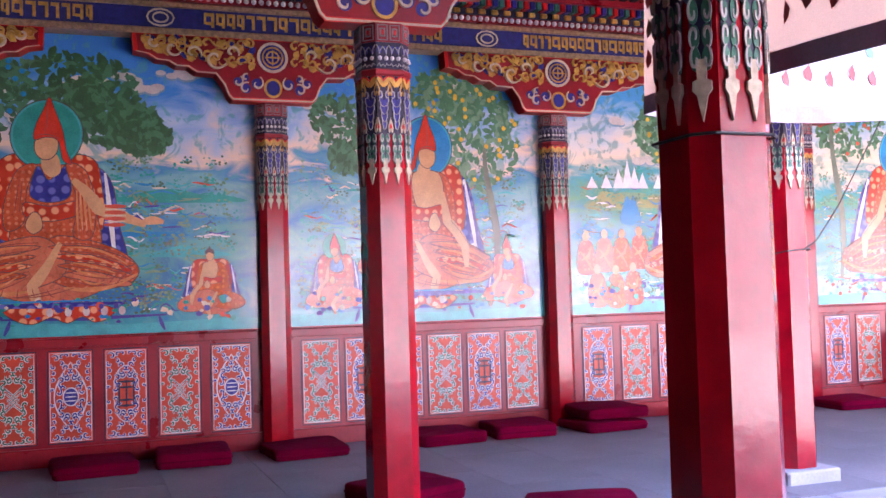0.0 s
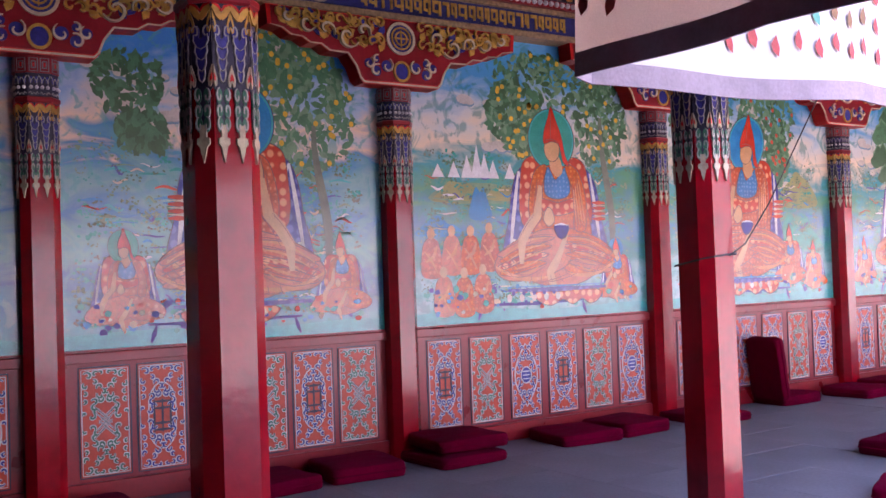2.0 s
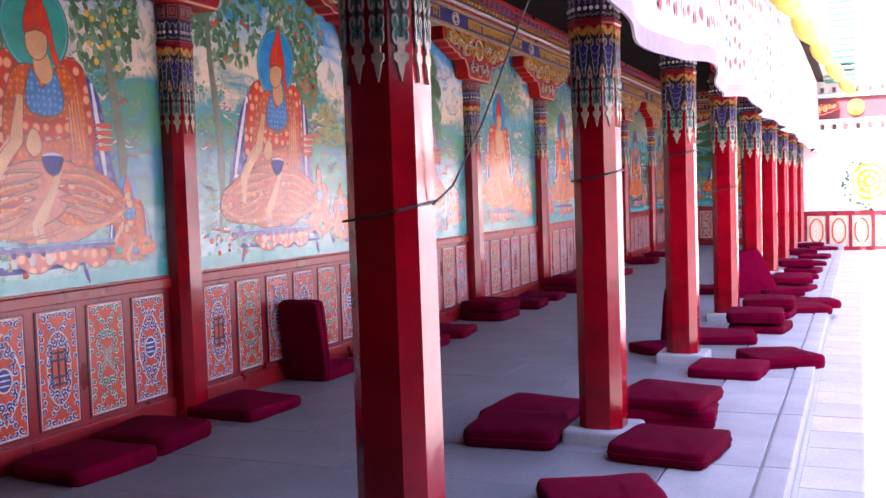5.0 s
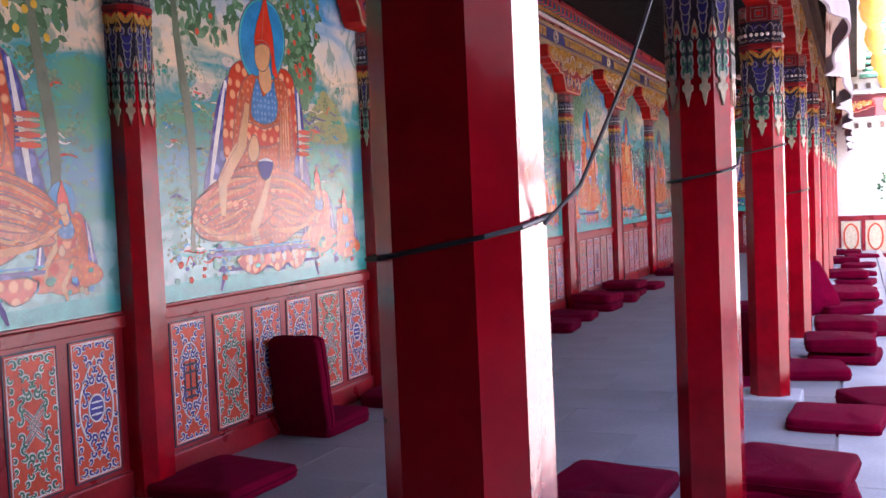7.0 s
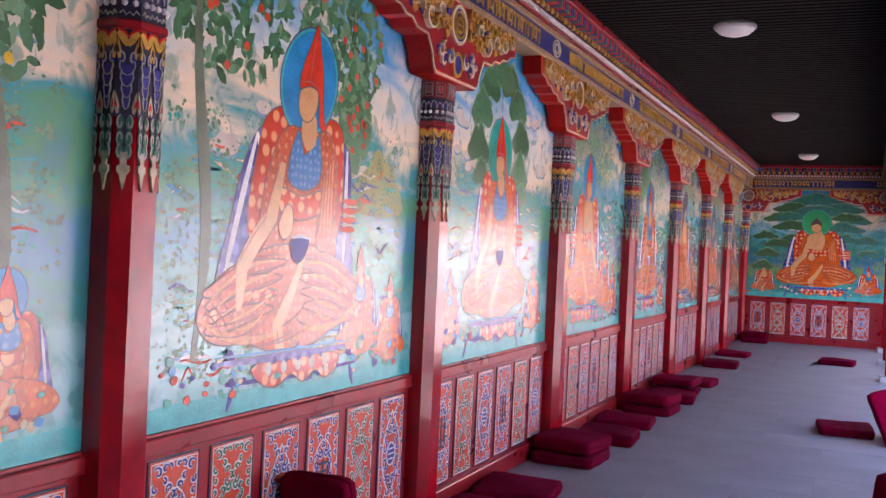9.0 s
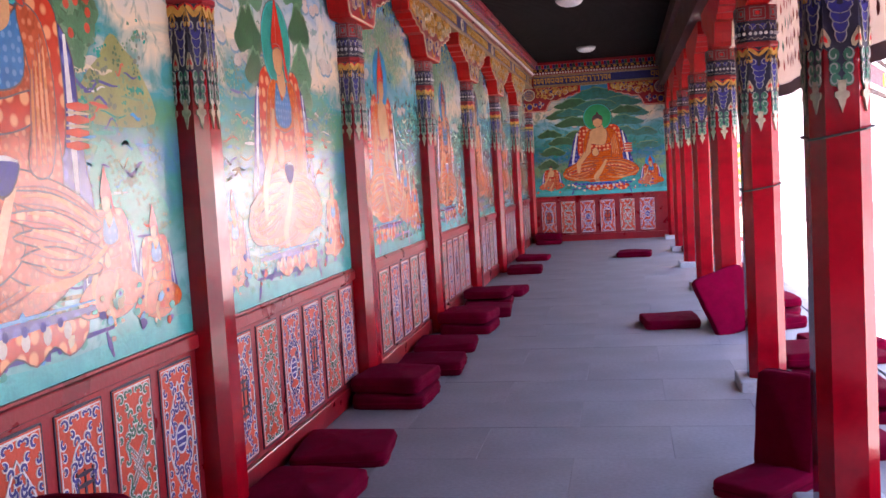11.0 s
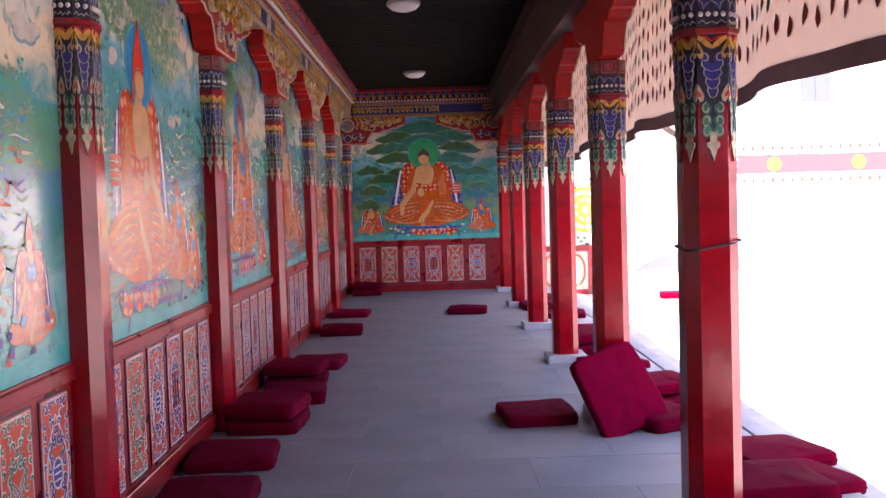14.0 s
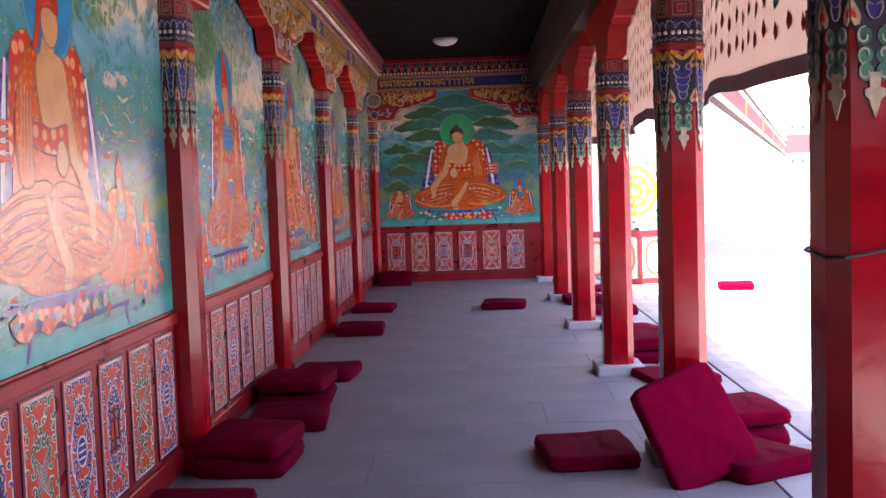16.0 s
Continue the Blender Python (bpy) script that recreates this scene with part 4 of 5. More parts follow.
def column(name, base, label, ap, low, top, first, count, plinth, narrow=True):
    """An chamfered red column with a painted and gilded capital; low is where its pendants end."""
    root = thing(name, label, "column", "painted columns")
    part("shaft", Shape().loft([section(ap * 1.03, base), section(ap * 1.015, 0.9), section(ap, low + 0.1), section(ap, top)]), RED, root)
    if plinth:
        part("plinth", Shape().box(-0.185, 0.185, -0.185, 0.185, -0.01, 0.075, 0.012), KERB, root)
    k = (top - low) / 0.79
    z1, z2, z3, z4 = low + 0.53 * k, low + 0.565 * k, low + 0.695 * k, top
    part("collar", Shape().loft([section(ap + 0.006, z1), section(ap + 0.014, z1 + 0.008), section(ap + 0.014, z2 - 0.008), section(ap + 0.006, z2)]), DADO, root)
    part("painted_band", Shape().loft([section(ap + 0.005, z2), section(ap + 0.005, z3)]), NAVY, root)
    part("square_band", Shape().loft([section(ap + 0.008, z3), section(ap + 0.008, z4)]), DADO, root)
    gold, blue, green, white, cream, heart = (Shape() for _ in range(6))
    beads, seals, sleeve = Shape(), Shape(), Shape()
    units = []
    for i in range(first, first + count):
        # one motif to a chamfer, one or two to a broad face
        broad = ap * (1 - CUT)
        if i % 2:
            units.append((i, (2 * ap - ap * CUT) / math.sqrt(2), 0, ap * CUT / math.sqrt(2)))
        elif narrow:
            units += [(i, ap, -broad / 2, broad / 2), (i, ap, broad / 2, broad / 2)]
        else:
            units.append((i, ap, 0, broad))
    for i, dist, mid, w in units:
        t = math.pi / 4 * i
        c, s = math.cos(t), math.sin(t)

        def face(a, b, h, c=c, s=s, dist=dist, mid=mid):
            return ((dist + h) * c - (a + mid) * s, (dist + h) * s + (a + mid) * c, low + b * k)
        sleeve.slab([(w, 0.53), (-w, 0.53), (-w, 0.25), (-w * 0.72, 0.235), (-w * 0.66, 0.13), (-w * 0.2, 0.09), (w * 0.2, 0.09), (w * 0.66, 0.13), (w * 0.72, 0.235), (w, 0.25)], face, 0.0, 0.003)
        u = min(w, 0.045)
        cream.slab([(0, 0.0), (u * 0.22, 0.03), (u * 0.34, 0.052), (u * 0.62, 0.062), (u * 0.6, 0.08), (u * 0.3, 0.085), (u * 0.36, 0.125), (-u * 0.36, 0.125), (-u * 0.3, 0.085), (-u * 0.6, 0.08), (-u * 0.62, 0.062),
                    (-u * 0.34, 0.052), (-u * 0.22, 0.03)], face, 0.0, 0.009)
        for sg in (-1, 1):
            f = lambda pts: [(sg * a * w, b) for a, b in pts]

            def curl(a, b, ra, rb, a0, tn, n=12):
                return [(sg * w * (a + ra * (1 - 0.7 * q / n) * math.cos(a0 + tn * q / n)), b + rb * (1 - 0.7 * q / n) * math.sin(a0 + tn * q / n)) for q in range(n + 1)]
            # green scrolls, three tiers
            for a, b, a0, tn in ((0.44, 0.222, 1.7, -5.2), (0.4, 0.172, -1.2, 5.2), (0.38, 0.126, 1.6, -5.2)):
                green.slab(oval(sg * w * a, b, w * 0.34, 0.025, 12), face, 0.003, 0.0065)
                white.ribbon(curl(a, b, 0.34, 0.026, a0, tn), 0.0065, face, 0.004, 0.0095)
            # blue feathers, from the tip up
            for q in range(4):
                b = 0.268 + 0.037 * q
                wq = 0.34 + 0.13 * q
                blue.slab([p for p in f([(0.0, b), (wq * 0.6, b + 0.008), (wq, b + 0.03), (wq * 0.9, b + 0.047), (wq * 0.5, b + 0.042), (0.0, b + 0.03)])][::sg], face, 0.003, 0.006 + 0.0005 * q)
                white.ribbon(f([(0.03, b - 0.002), (wq * 0.6, b + 0.005), (wq, b + 0.026), (wq * 0.92, b + 0.046), (wq * 0.55, b + 0.04)]), 0.0045, face, 0.004, 0.0095)
            white.ribbon(curl(0.5, 0.432, 0.36, 0.026, 0.2, 5.0), 0.0055, face, 0.004, 0.0095)
            blue.slab(oval(sg * w * 0.5, 0.432, w * 0.36, 0.026, 12), face, 0.003, 0.0075)
            # half hearts meeting on the edges
            for shape, fill, b, r in ((cream, heart, 0.25, 1.0), (gold, sleeve, 0.43, 1.0)):
                shape.slab(f([(1.0, b + 0.075), (0.72, b + 0.046), (0.58, b + 0.026), (0.64, b + 0.004), (0.84, b), (1.0, b + 0.016)])[::sg], face, 0.003, 0.0085)
                fill.slab(f([(1.0, b + 0.048), (0.82, b + 0.034), (0.78, b + 0.018), (1.0, b + 0.024)])[::sg], face, 0.003, 0.0095)
            gold.ribbon(f([(0.0, 0.475), (0.3, 0.49), (0.7, 0.512), (1.0, 0.518)]), 0.026, face, 0.003, 0.0105)
            heart.ribbon(f([(0.0, 0.503), (0.4, 0.52), (1.0, 0.527)]), 0.009, face, 0.003, 0.0115)
            # lotus band
            white.ribbon(f([(0.02, 0.585), (0.35, 0.575), (0.6, 0.59), (0.95, 0.578)]), 0.006, face, 0.004, 0.0105)
            white.ribbon(f([(0.0, 0.672), (0.4, 0.655), (0.55, 0.635), (0.62, 0.66), (0.98, 0.68)]), 0.006, face, 0.004, 0.0105)
            blue.slab(oval(sg * w * 0.5, 0.657, w * 0.36, 0.02, 10), face, 0.004, 0.0085)
        n = 4 if w > 0.05 else 2
        for q in range(n):
            p = face((-1 + (2 * q + 1) / n) * w, 0.615, 0.011)
            beads.ball(*p, 0.0115, 6, 4)
        seals.ribbon([(-0.75 * w, 0.705), (0.75 * w, 0.705), (0.75 * w, 0.778), (-0.75 * w, 0.778)], 0.006, face, 0.008, 0.014, True)
        seals.ribbon([(w * 0.5 * math.cos(q * 0.785) * (1 if q % 2 else 0.7), 0.742 + 0.026 * math.sin(q * 0.785) * (1 if q % 2 else 0.7)) for q in range(8)], 0.007, face, 0.008, 0.014, True)
        heart.slab(oval(0, 0.742, w * 0.22, 0.012, 10), face, 0.008, 0.0135)
    for n, sh, mat in (("pendant_ground", sleeve, NAVY), ("pendant", cream, AGEDCREAM), ("gilding", gold, GOLD), ("blue_leaf", blue, BLUE), ("green_scrollwork", green, GREEN),
                       ("white_linework", white, AGEDWHITE), ("heart_motif", heart, BRIGHT), ("bead_ring", beads, WHITE), ("seal_motif", seals, GREY)):
        tagged(part(n, sh, mat, root), kind="stuff")
    return root


COLUMN_LABEL = "glossy red chamfered column with gilded blue capital on stone plinth"
for row, narrow in ((COLS[:3], True), (COLS[3:], False)):
    col = column("column", 0.07, COLUMN_LABEL, 0.114, 1.67, 2.46, 0, 8, True, narrow)
    col.matrix_basis = pose(*row[0], 0)
    for x, y in row[1:]:
        copy_thing(col, pose(x, y, 0))
column("column", 0.07, "glossy red porch column with long gilded blue capital", 0.116, 1.53, 2.46, 0, 8, True).matrix_basis = pose(*PORCH_COL, 0)
pil = column("pilaster", 0.0, "glossy red chamfered pilaster with gilded capital against painted wall", 0.108, 1.78, 2.58, 0, 8, False)
pil["group"] = "wall pilasters"
pil.matrix_basis = pose(0.02, PILASTERS[0], 0)
for y in PILASTERS[1:]:
    copy_thing(pil, pose(0.02, y, 0))
copy_thing(pil, pose(0.02, END - 0.1, 0))

# ---- brackets and frieze ----


def bracket(name, label):
    root = thing(name, label, "bracket", "carved brackets")
    side = [(0.0, 0.0), (0.3, 0.0), (0.33, 0.03), (0.36, 0.11), (0.42, 0.19), (0.56, 0.195), (0.62, 0.235), (0.7, 0.235), (0.76, 0.27), (0.84, 0.275), (0.9, 0.315), (0.99, 0.33), (1.0, 0.46)]
    outline = [(-a, b) for a, b in side[::-1]][:-1] + side
    part("board", Shape().slab(outline, on_wall, 0.0, 0.14).slab([(a, b) for a, b in outline][::-1], on_wall, 0.14, 0.0), BRIGHT, root)
    gold, blue, lines, red = Shape(), Shape(), Shape(), Shape()
    red.slab([(a * 0.97, b * 0.93 + 0.025) for a, b in outline], on_wall, 0.14, 0.143)
    lines.ribbon([(a * 0.985, b * 0.97 + 0.01) for a, b in outline[1:-1]], 0.012, on_wall, 0.143, 0.15)
    lines.ribbon(oval(0, 0.33, 0.105, 0.105), 0.02, on_wall, 0.143, 0.155, True)
    for r in (0.075, 0.045):
        gold.ribbon(oval(0, 0.33, r, r, 20), 0.011, on_wall, 0.146, 0.157, True)
    gold.ribbon([(-0.06, 0.33), (0, 0.33), (0.06, 0.33)], 0.011, on_wall, 0.146, 0.157).ribbon([(0, 0.27), (0, 0.33), (0, 0.39)], 0.011, on_wall, 0.146, 0.157)
    blue.slab(oval(0, 0.33, 0.1, 0.1, 20), on_wall, 0.143, 0.147)
    blue.slab(oval(0, 0.1, 0.05, 0.055, 16), on_wall, 0.143, 0.15)
    gold.ribbon(oval(0, 0.1, 0.06, 0.065, 20), 0.016, on_wall, 0.143, 0.155, True)
    rg = random.Random(5)
    for s in (-1, 1):
        f = lambda pts: [(s * a, b) for a, b in pts]
        for a, b, r, t in ((0.42, 0.3, 0.075, 5.5), (0.58, 0.33, 0.06, -5), (0.72, 0.36, 0.055, 5), (0.3, 0.35, 0.05, -5), (0.86, 0.4, 0.04, 4.5)):
            lines.ribbon(f(spiral(a, b, r * 1.1, 3.6, t, 16)), 0.017, on_wall, 0.143, 0.174)
        for a, b, r, t in ((0.12, 0.13, 0.05, 5), (0.2, 0.09, 0.045, -5), (0.26, 0.14, 0.04, 5), (0.2, 0.17, 0.03, -4)):
            lines.ribbon(f(spiral(a, b, r * 1.1, 2.0, t)), 0.014, on_wall, 0.143, 0.16)
            blue.slab(oval(s * a, b, r * 0.8, r * 0.8, 12), on_wall, 0.143, 0.148)
        for q in range(13):
            a = 0.17 + 0.062 * q
            lo = 0.26 if a < 0.4 else 0.16 + 0.22 * a + 0.03
            for b in (lo + 0.035, 0.42):
                if b - lo > 0.02:
                    gold.ribbon(f(spiral(a, b - 0.01 * (q % 2), 0.042, 1.0 + 1.7 * q, 5.2 * (-1) ** q, 10)), 0.017, on_wall, 0.146, 0.166)
        for k in range(40):
            a = rg.uniform(0.15, 0.93)
            b = rg.uniform(max(0.25, 0.16 + 0.22 * a), 0.43)
            (gold if k % 4 else blue).slab([(s * a + 0.04 * math.cos(q * 1.256 + k) * (1 if q % 2 else 0.65), b + 0.04 * math.sin(q * 1.256 + k) * (1 if q % 2 else 0.65)) for q in range(5)], on_wall, 0.143, 0.15 + 0.004 * rg.random())
    for n, sh, mat in (("face", red, DADO), ("gilt_leafwork", gold, GOLD), ("blue_leafwork", blue, BLUE), ("scrollwork", lines, CREAM)):
        tagged(part(n, sh, mat, root), kind="" if n == "face" else "stuff")
    return root


br = bracket("bracket", "carved red bracket board with gilt scrolls and medallion")
br.matrix_basis = pose(0.02, PILASTERS[0], 2.585)
for y in PILASTERS[1:]:
    copy_thing(br, pose(0.02, y, 2.585))
for x, y in COLS:
    copy_thing(br, pose(x - 0.075, y, 2.465))
copy_thing(br, pose(PORCH_COL[0], PORCH_COL[1] - 0.07, 2.465, 0, 0, 90))
for a in (0.1, 2.62):
    copy_thing(br, pose(a, END - 0.02, 2.585, 0, 0, -90))


def frieze(name, label, length, label_cat="frieze"):
    """Cornice over the brackets: mouldings, lettered blue band, bead row, gilt dentils, painted rafter ends."""
    root = tagged(new(name), label, label_cat, kind="structure")
    part("moulding", Shape().box(0, 0.17, 0, length, 3.045, 3.095, 0.01).box(0, 0.17, 0, length, 3.245, 3.285, 0.01), MOULD, root)
    part("blue_band", Shape().box(0, 0.15, 0, length, 3.096, 3.244), DEEPBLUE, root)
    part("red_fillet", Shape().box(0, 0.19, 0, length, 3.286, 3.345), DADO, root)
    part("upper_fillet", Shape().box(0, 0.2, 0, length, 3.346, 3.40), NAVY, root)
    part("top_moulding", Shape().box(0, 0.3, 0, length, 3.47, CEIL + 0.02, 0.01), DADO, root)
    glyph, bead, dent, loz = Shape(), Shape(), Shape(), Shape()
    ends = [Shape(), Shape(), Shape()]
    rg = random.Random(3)
    a = 0.0
    while a < length - 0.1:
        d = (a + 0.6) % BAY
        if 0.3 < d < BAY - 0.45:
            w = rg.uniform(0.04, 0.075)
            glyph.box(0.15, 0.157, a, a + w, 3.2, 3.224).box(0.15, 0.157, a + w - 0.021, a + w, 3.118, 3.2)
            if rg.random() < 0.7:
                glyph.box(0.15, 0.157, a, a + 0.016, 3.14, 3.2).box(0.15, 0.157, a + 0.017, a + w - 0.022, 3.136, 3.156)
            a += w + 0.016
        else:
            a += 0.05
    n = 0
    while n * 0.055 < length - 0.06:
        bead.ball(0.2, n * 0.055 + 0.03, 3.316, 0.021, 7, 4)
        if n % 2 == 0:
            dent.box(0.2, 0.222, n * 0.055 + 0.01, n * 0.055 + 0.07, 3.352, 3.392, 0.008)
        ends[n % 3].box(0.0, 0.27, n * 0.055 + 0.004, n * 0.055 + 0.05, 3.405, 3.468, 0.006)
        n += 1
    a = 0.0
    while a < length:
        for k, r in enumerate((0.062, 0.036)):
            loz.ribbon(oval(a - 0.6 % BAY + BAY * 0, 3.17, r * 1.5, r, 12), 0.012, on_wall, 0.15, 0.158, True)
        a += BAY
    for nm, sh, mat in (("gilt_lettering", glyph, GOLD), ("bead_row", bead, WHITE), ("dentils", dent, GOLD), ("rafter_ends", ends[0], BRIGHT), ("rafter_ends", ends[1], BLUE), ("rafter_ends", ends[2], GREEN), ("lozenge", loz, CREAM)):
        if sh.f:
            tagged(part(nm, sh, mat, root), kind="stuff")
    return root


frieze("frieze_west", "painted cornice with gilt lettering, beads and rafter ends", END - WALL0).matrix_basis = pose(0.0, WALL0, 0)
fn = frieze("frieze_north", "painted cornice with gilt lettering over end mural", 2.5)
fn.matrix_basis = pose(0.2, END, 0, 0, 0, -90)
beam = tagged(new("beam_row"), "dark brown beam carried by the columns", "beam", kind="structure")
part("beam", Shape().box(COLX - 0.1, COLX + 0.12, -9, END, 2.93, 3.3, 0.01).box(COLX - 0.16, COLX + 0.18, -9, END, 3.301, CEIL - 0.004, 0.01), BROWN, beam)
part("porch_beam", Shape().box(COLX + 0.125, 12, -2.56, -2.34, 2.93, 3.3, 0.01).box(COLX + 0.185, 12, -2.6, -2.3, 3.301, 3.448, 0.01), BROWN, beam)

# ---- ceiling lamps ----


def ceiling_lamp():
    root = thing("ceiling_lamp", "round white glass ceiling lamp, unlit", "lamp", "ceiling lamps")
    ring = lambda r, z: [(r * math.cos(2 * math.pi * i / 24), r * math.sin(2 * math.pi * i / 24), z) for i in range(24)]
    part("rim", Shape().loft([ring(0.16, 0.0), ring(0.17, -0.02), ring(0.165, -0.035)]), TIN, root, smooth=True)
    part("shade", Shape().loft([ring(0.155, -0.03), ring(0.15, -0.05), ring(0.12, -0.075), ring(0.07, -0.092), ring(0.02, -0.098)]), GLASS, root, smooth=True)
    return root


lp = ceiling_lamp()
lp.matrix_basis = pose(1.32, 2.75, CEIL + 0.002)
for y in (7.85, 12.95, 18.05):
    copy_thing(lp, pose(1.32, y, CEIL + 0.002))

# ---- cushions ----


def cushion(name, w, d, h, seed, label):
    """A stuffed velvet pad: rounded box with sagging faces and a piped seam."""
    rg = random.Random(seed)
    n, rings = 56, []
    for t in range(9):
        ph = -math.pi / 2 + math.pi * t / 8
        z = h / 2 + h / 2 * math.copysign(abs(math.sin(ph)) ** 0.6, ph)
        sc = 1 - 0.11 * (1 - abs(math.cos(ph)) ** 0.45)
        ring = []
        for i in range(n):
            a = 2 * math.pi * i / n
            c, s = math.cos(a), math.sin(a)
            q = (abs(c) ** 14 + abs(s) ** 14) ** (-1 / 14)
            wob = 1 + 0.012 * math.sin(3 * a + seed) + 0.01 * math.sin(7 * a + seed * 2)
            ring.append((w / 2 * c * q * sc * wob, d / 2 * s * q * sc * wob, max(0, z + 0.006 * math.sin(2 * a + seed) * (z > h * 0.5))))
        rings.append(ring)
    top = rings[-1]
    for k, f in enumerate((0.75, 0.4)):
        rings.append([(x * f, y * f, z + 0.006 * (k + 1) + 0.004 * math.sin(x * 30 + seed)) for x, y, z in top])
    root = thing(name, label, "cushion", "meditation cushions")
    part("pad", Shape().loft(rings), MAROON, root, smooth=True)
    mid = rings[4]
    part("seam", Shape().tube([(x * 1.004, y * 1.004, z) for x, y, z in mid] + [mid[0]], 0.005, 5), MAROON, root)
    return root


BY_WALL = "dark maroon velvet cushion on the floor along painted wall"
BY_COL = "crimson velvet cushion lying on pale stone beside columns"
protos = [cushion("cushion", 0.5, 0.54, 0.085, 1, BY_WALL), cushion("cushion", 0.5, 0.5, 0.1, 4, BY_WALL), cushion("cushion", 0.52, 0.56, 0.075, 9, BY_WALL)]
used = set()


def lay(x, y, turn=0, k=0, z=0.0, label=BY_WALL, rx=0, ry=0):
    p = protos[k % 3]
    m = pose(x, y, z, rx, ry, turn)
    if k % 3 in used:
        p = copy_thing(p, m)
    else:
        used.add(k % 3)
        p.matrix_basis = m
    p["label"] = label
    return p


for i, (y, dx, turn, stack) in enumerate(((-3.85, 0.06, 4, 0), (-3.2, 0, -3, 0), (-2.42, 0.05, 3, 0), (-1.35, 0.02, 5, 0), (-0.72, 0, -4, 0), (0.02, 0.05, 3, 1), (1.13, 0.02, -5, 0),
                                          (1.66, 0, 4, 0), (2.52, 0.05, -4, 0), (4.62, 0.06, 3, 0), (5.17, 0.02, -3, 0), (5.95, 0, 6, 0), (7.2, 0.0, -2, 1), (8.18, 0.05, 3, 0),
                                          (9.1, 0, 4, 0), (10.0, 0.06, -3, 1), (10.95, 0.1, 5, 0), (11.7, 0.02, 2, 1), (12.55, 0.1, -4, 0), (14.9, 0.1, 2, 0), (16.8, 0.05, -3, 0), (19.95, 0.06, 2, 1))):
    lay(0.31 + dx, y, turn, i)
    if stack:
        lay(0.3 + dx, y + 0.03, turn - 6, i + 1, 0.098, "maroon velvet cushion stacked on another by the wall")
lay(1.98, 16.75, 85, 0, 0, "lone crimson cushion in the middle of the gallery floor")
for i, (x, y, turn, z) in enumerate(((2.16, -2.25, 20, 0), (2.95, -1.55, -20, 0), (3.0, 1.25, 25, 0), (2.26, 2.33, 4, 0), (2.2, 2.86, -6, 0), (3.1, 2.24, -8, 0), (2.98, 3.0, 5, 0),
                                     (2.96, 3.02, -8, 0.09), (3.12, 4.52, -4, 0), (3.42, 5.02, 30, 0), (2.9, 6.05, 8, 0), (3.14, 6.75, -6, 0), (3.1, 6.72, 4, 0.09),
                                     (3.42, 8.3, 14, 0), (3.12, 7.8, -5, 0), (3.13, 7.82, 3, 0.09), (3.5, 8.85, 12, 0), (2.24, 10.0, 6, 0), (3.06, 9.75, 30, 0), (3.2, 10.45, -12, 0), (3.18, 10.5, 9, 0.09),
                                     (3.05, 11.2, 4, 0), (3.15, 12.1, 15, 0), (3.2, 13.0, -8, 0), (3.1, 13.1, 6, 0.09), (3.2, 14.5, 10, 0), (3.25, 16.0, -6, 0), (3.0, 17.0, 5, 0), (3.3, 18.4, 12, 0), (3.05, 19.3, 0, 0))):
    lay(x, y, turn, i + 1, z if x < 3.12 or z else -0.018, BY_COL if not z else "crimson velvet cushion stacked on another beside columns")
lay(5.5, 19.3, 80, 1, YARD_Z, "bright red cushion lying out in the sunny courtyard")
leaning = lay(2.73, 9.62, 22, 2, 0.25, "crimson cushion propped up against a column", rx=66)
leaning.matrix_basis = leaning.matrix_basis @ pose(0, 0, 0, 0, 0, 16)


def back_seat(m, label, w=0.46):
    root = thing("floor_seat", label, "floor seat", "folding floor seats")
    bk = cushion("back", w, 0.56, 0.1, 3, "")
    bs = cushion("base", w, 0.5, 0.09, 6, "")
    for o, mm, nm in ((bk, pose(0, 0, 0.06, 0, 0, 0) @ pose(0, 0.0, 0.26, 82, 0, 0), "backrest"), (bs, pose(0, -0.3, 0), "seat")):
        for ch in list(o.children):
            ch.parent = root
            ch.matrix_basis = mm
            ch.name = nm if ch.name.startswith("pad") else "piping"
        bpy.data.objects.remove(o)
    root.matrix_basis = m


back_seat(pose(0.2, 3.47, 0.0, 0, 0, 178), "maroon folding floor seat with upright back against painted wall", 0.36)
back_seat(pose(2.62, 5.55, 0.0, 0, 0, -38) @ Matrix.Scale(0.84, 4), "dark maroon floor seat with upright back beside a column", 0.36)

# ---- cables ----


def wire(name, pts, r, label):
    return tagged(part(name, Shape().tube(pts, r), CABLE), label, "cable")


def loop(cx, cy, z, half, lean):
    h = half + 0.005
    c = h * 0.68
    pts = [(h, -c), (h, 0), (h, c), (c, h), (0, h), (-c, h), (-h, c), (-h, 0), (-h, -c), (-c, -h), (0, -h), (c, -h), (h, -c)]
    return [(cx + x, cy + y, z + lean * (x + 0.5 * y) / h) for x, y in pts]


C = COLS[1]
wire("cable", loop(*C, 1.3, 0.116, 0.02), 0.004, "black cable tied round a red column")
wire("cable", [(2.822, -0.02, 1.315), (2.86, 0.05, 1.37), (2.92, 0.16, 1.56), (2.99, 0.29, 1.84), (3.08, 0.43, 2.16), (3.165, 0.55, 2.42)], 0.0035, "black cable strung from column up to awning")
for i, z in ((2, 1.42), (4, 1.32), (3, 1.6)):
    wire("cable", loop(*COLS[i], z, 0.117, 0.02), 0.005, "thin wire tied round a red column")
wire("cable", loop(*PORCH_COL, 1.5, 0.117, 0.0), 0.004, "thin wire tied round a red column")

# ---- awning valance ----


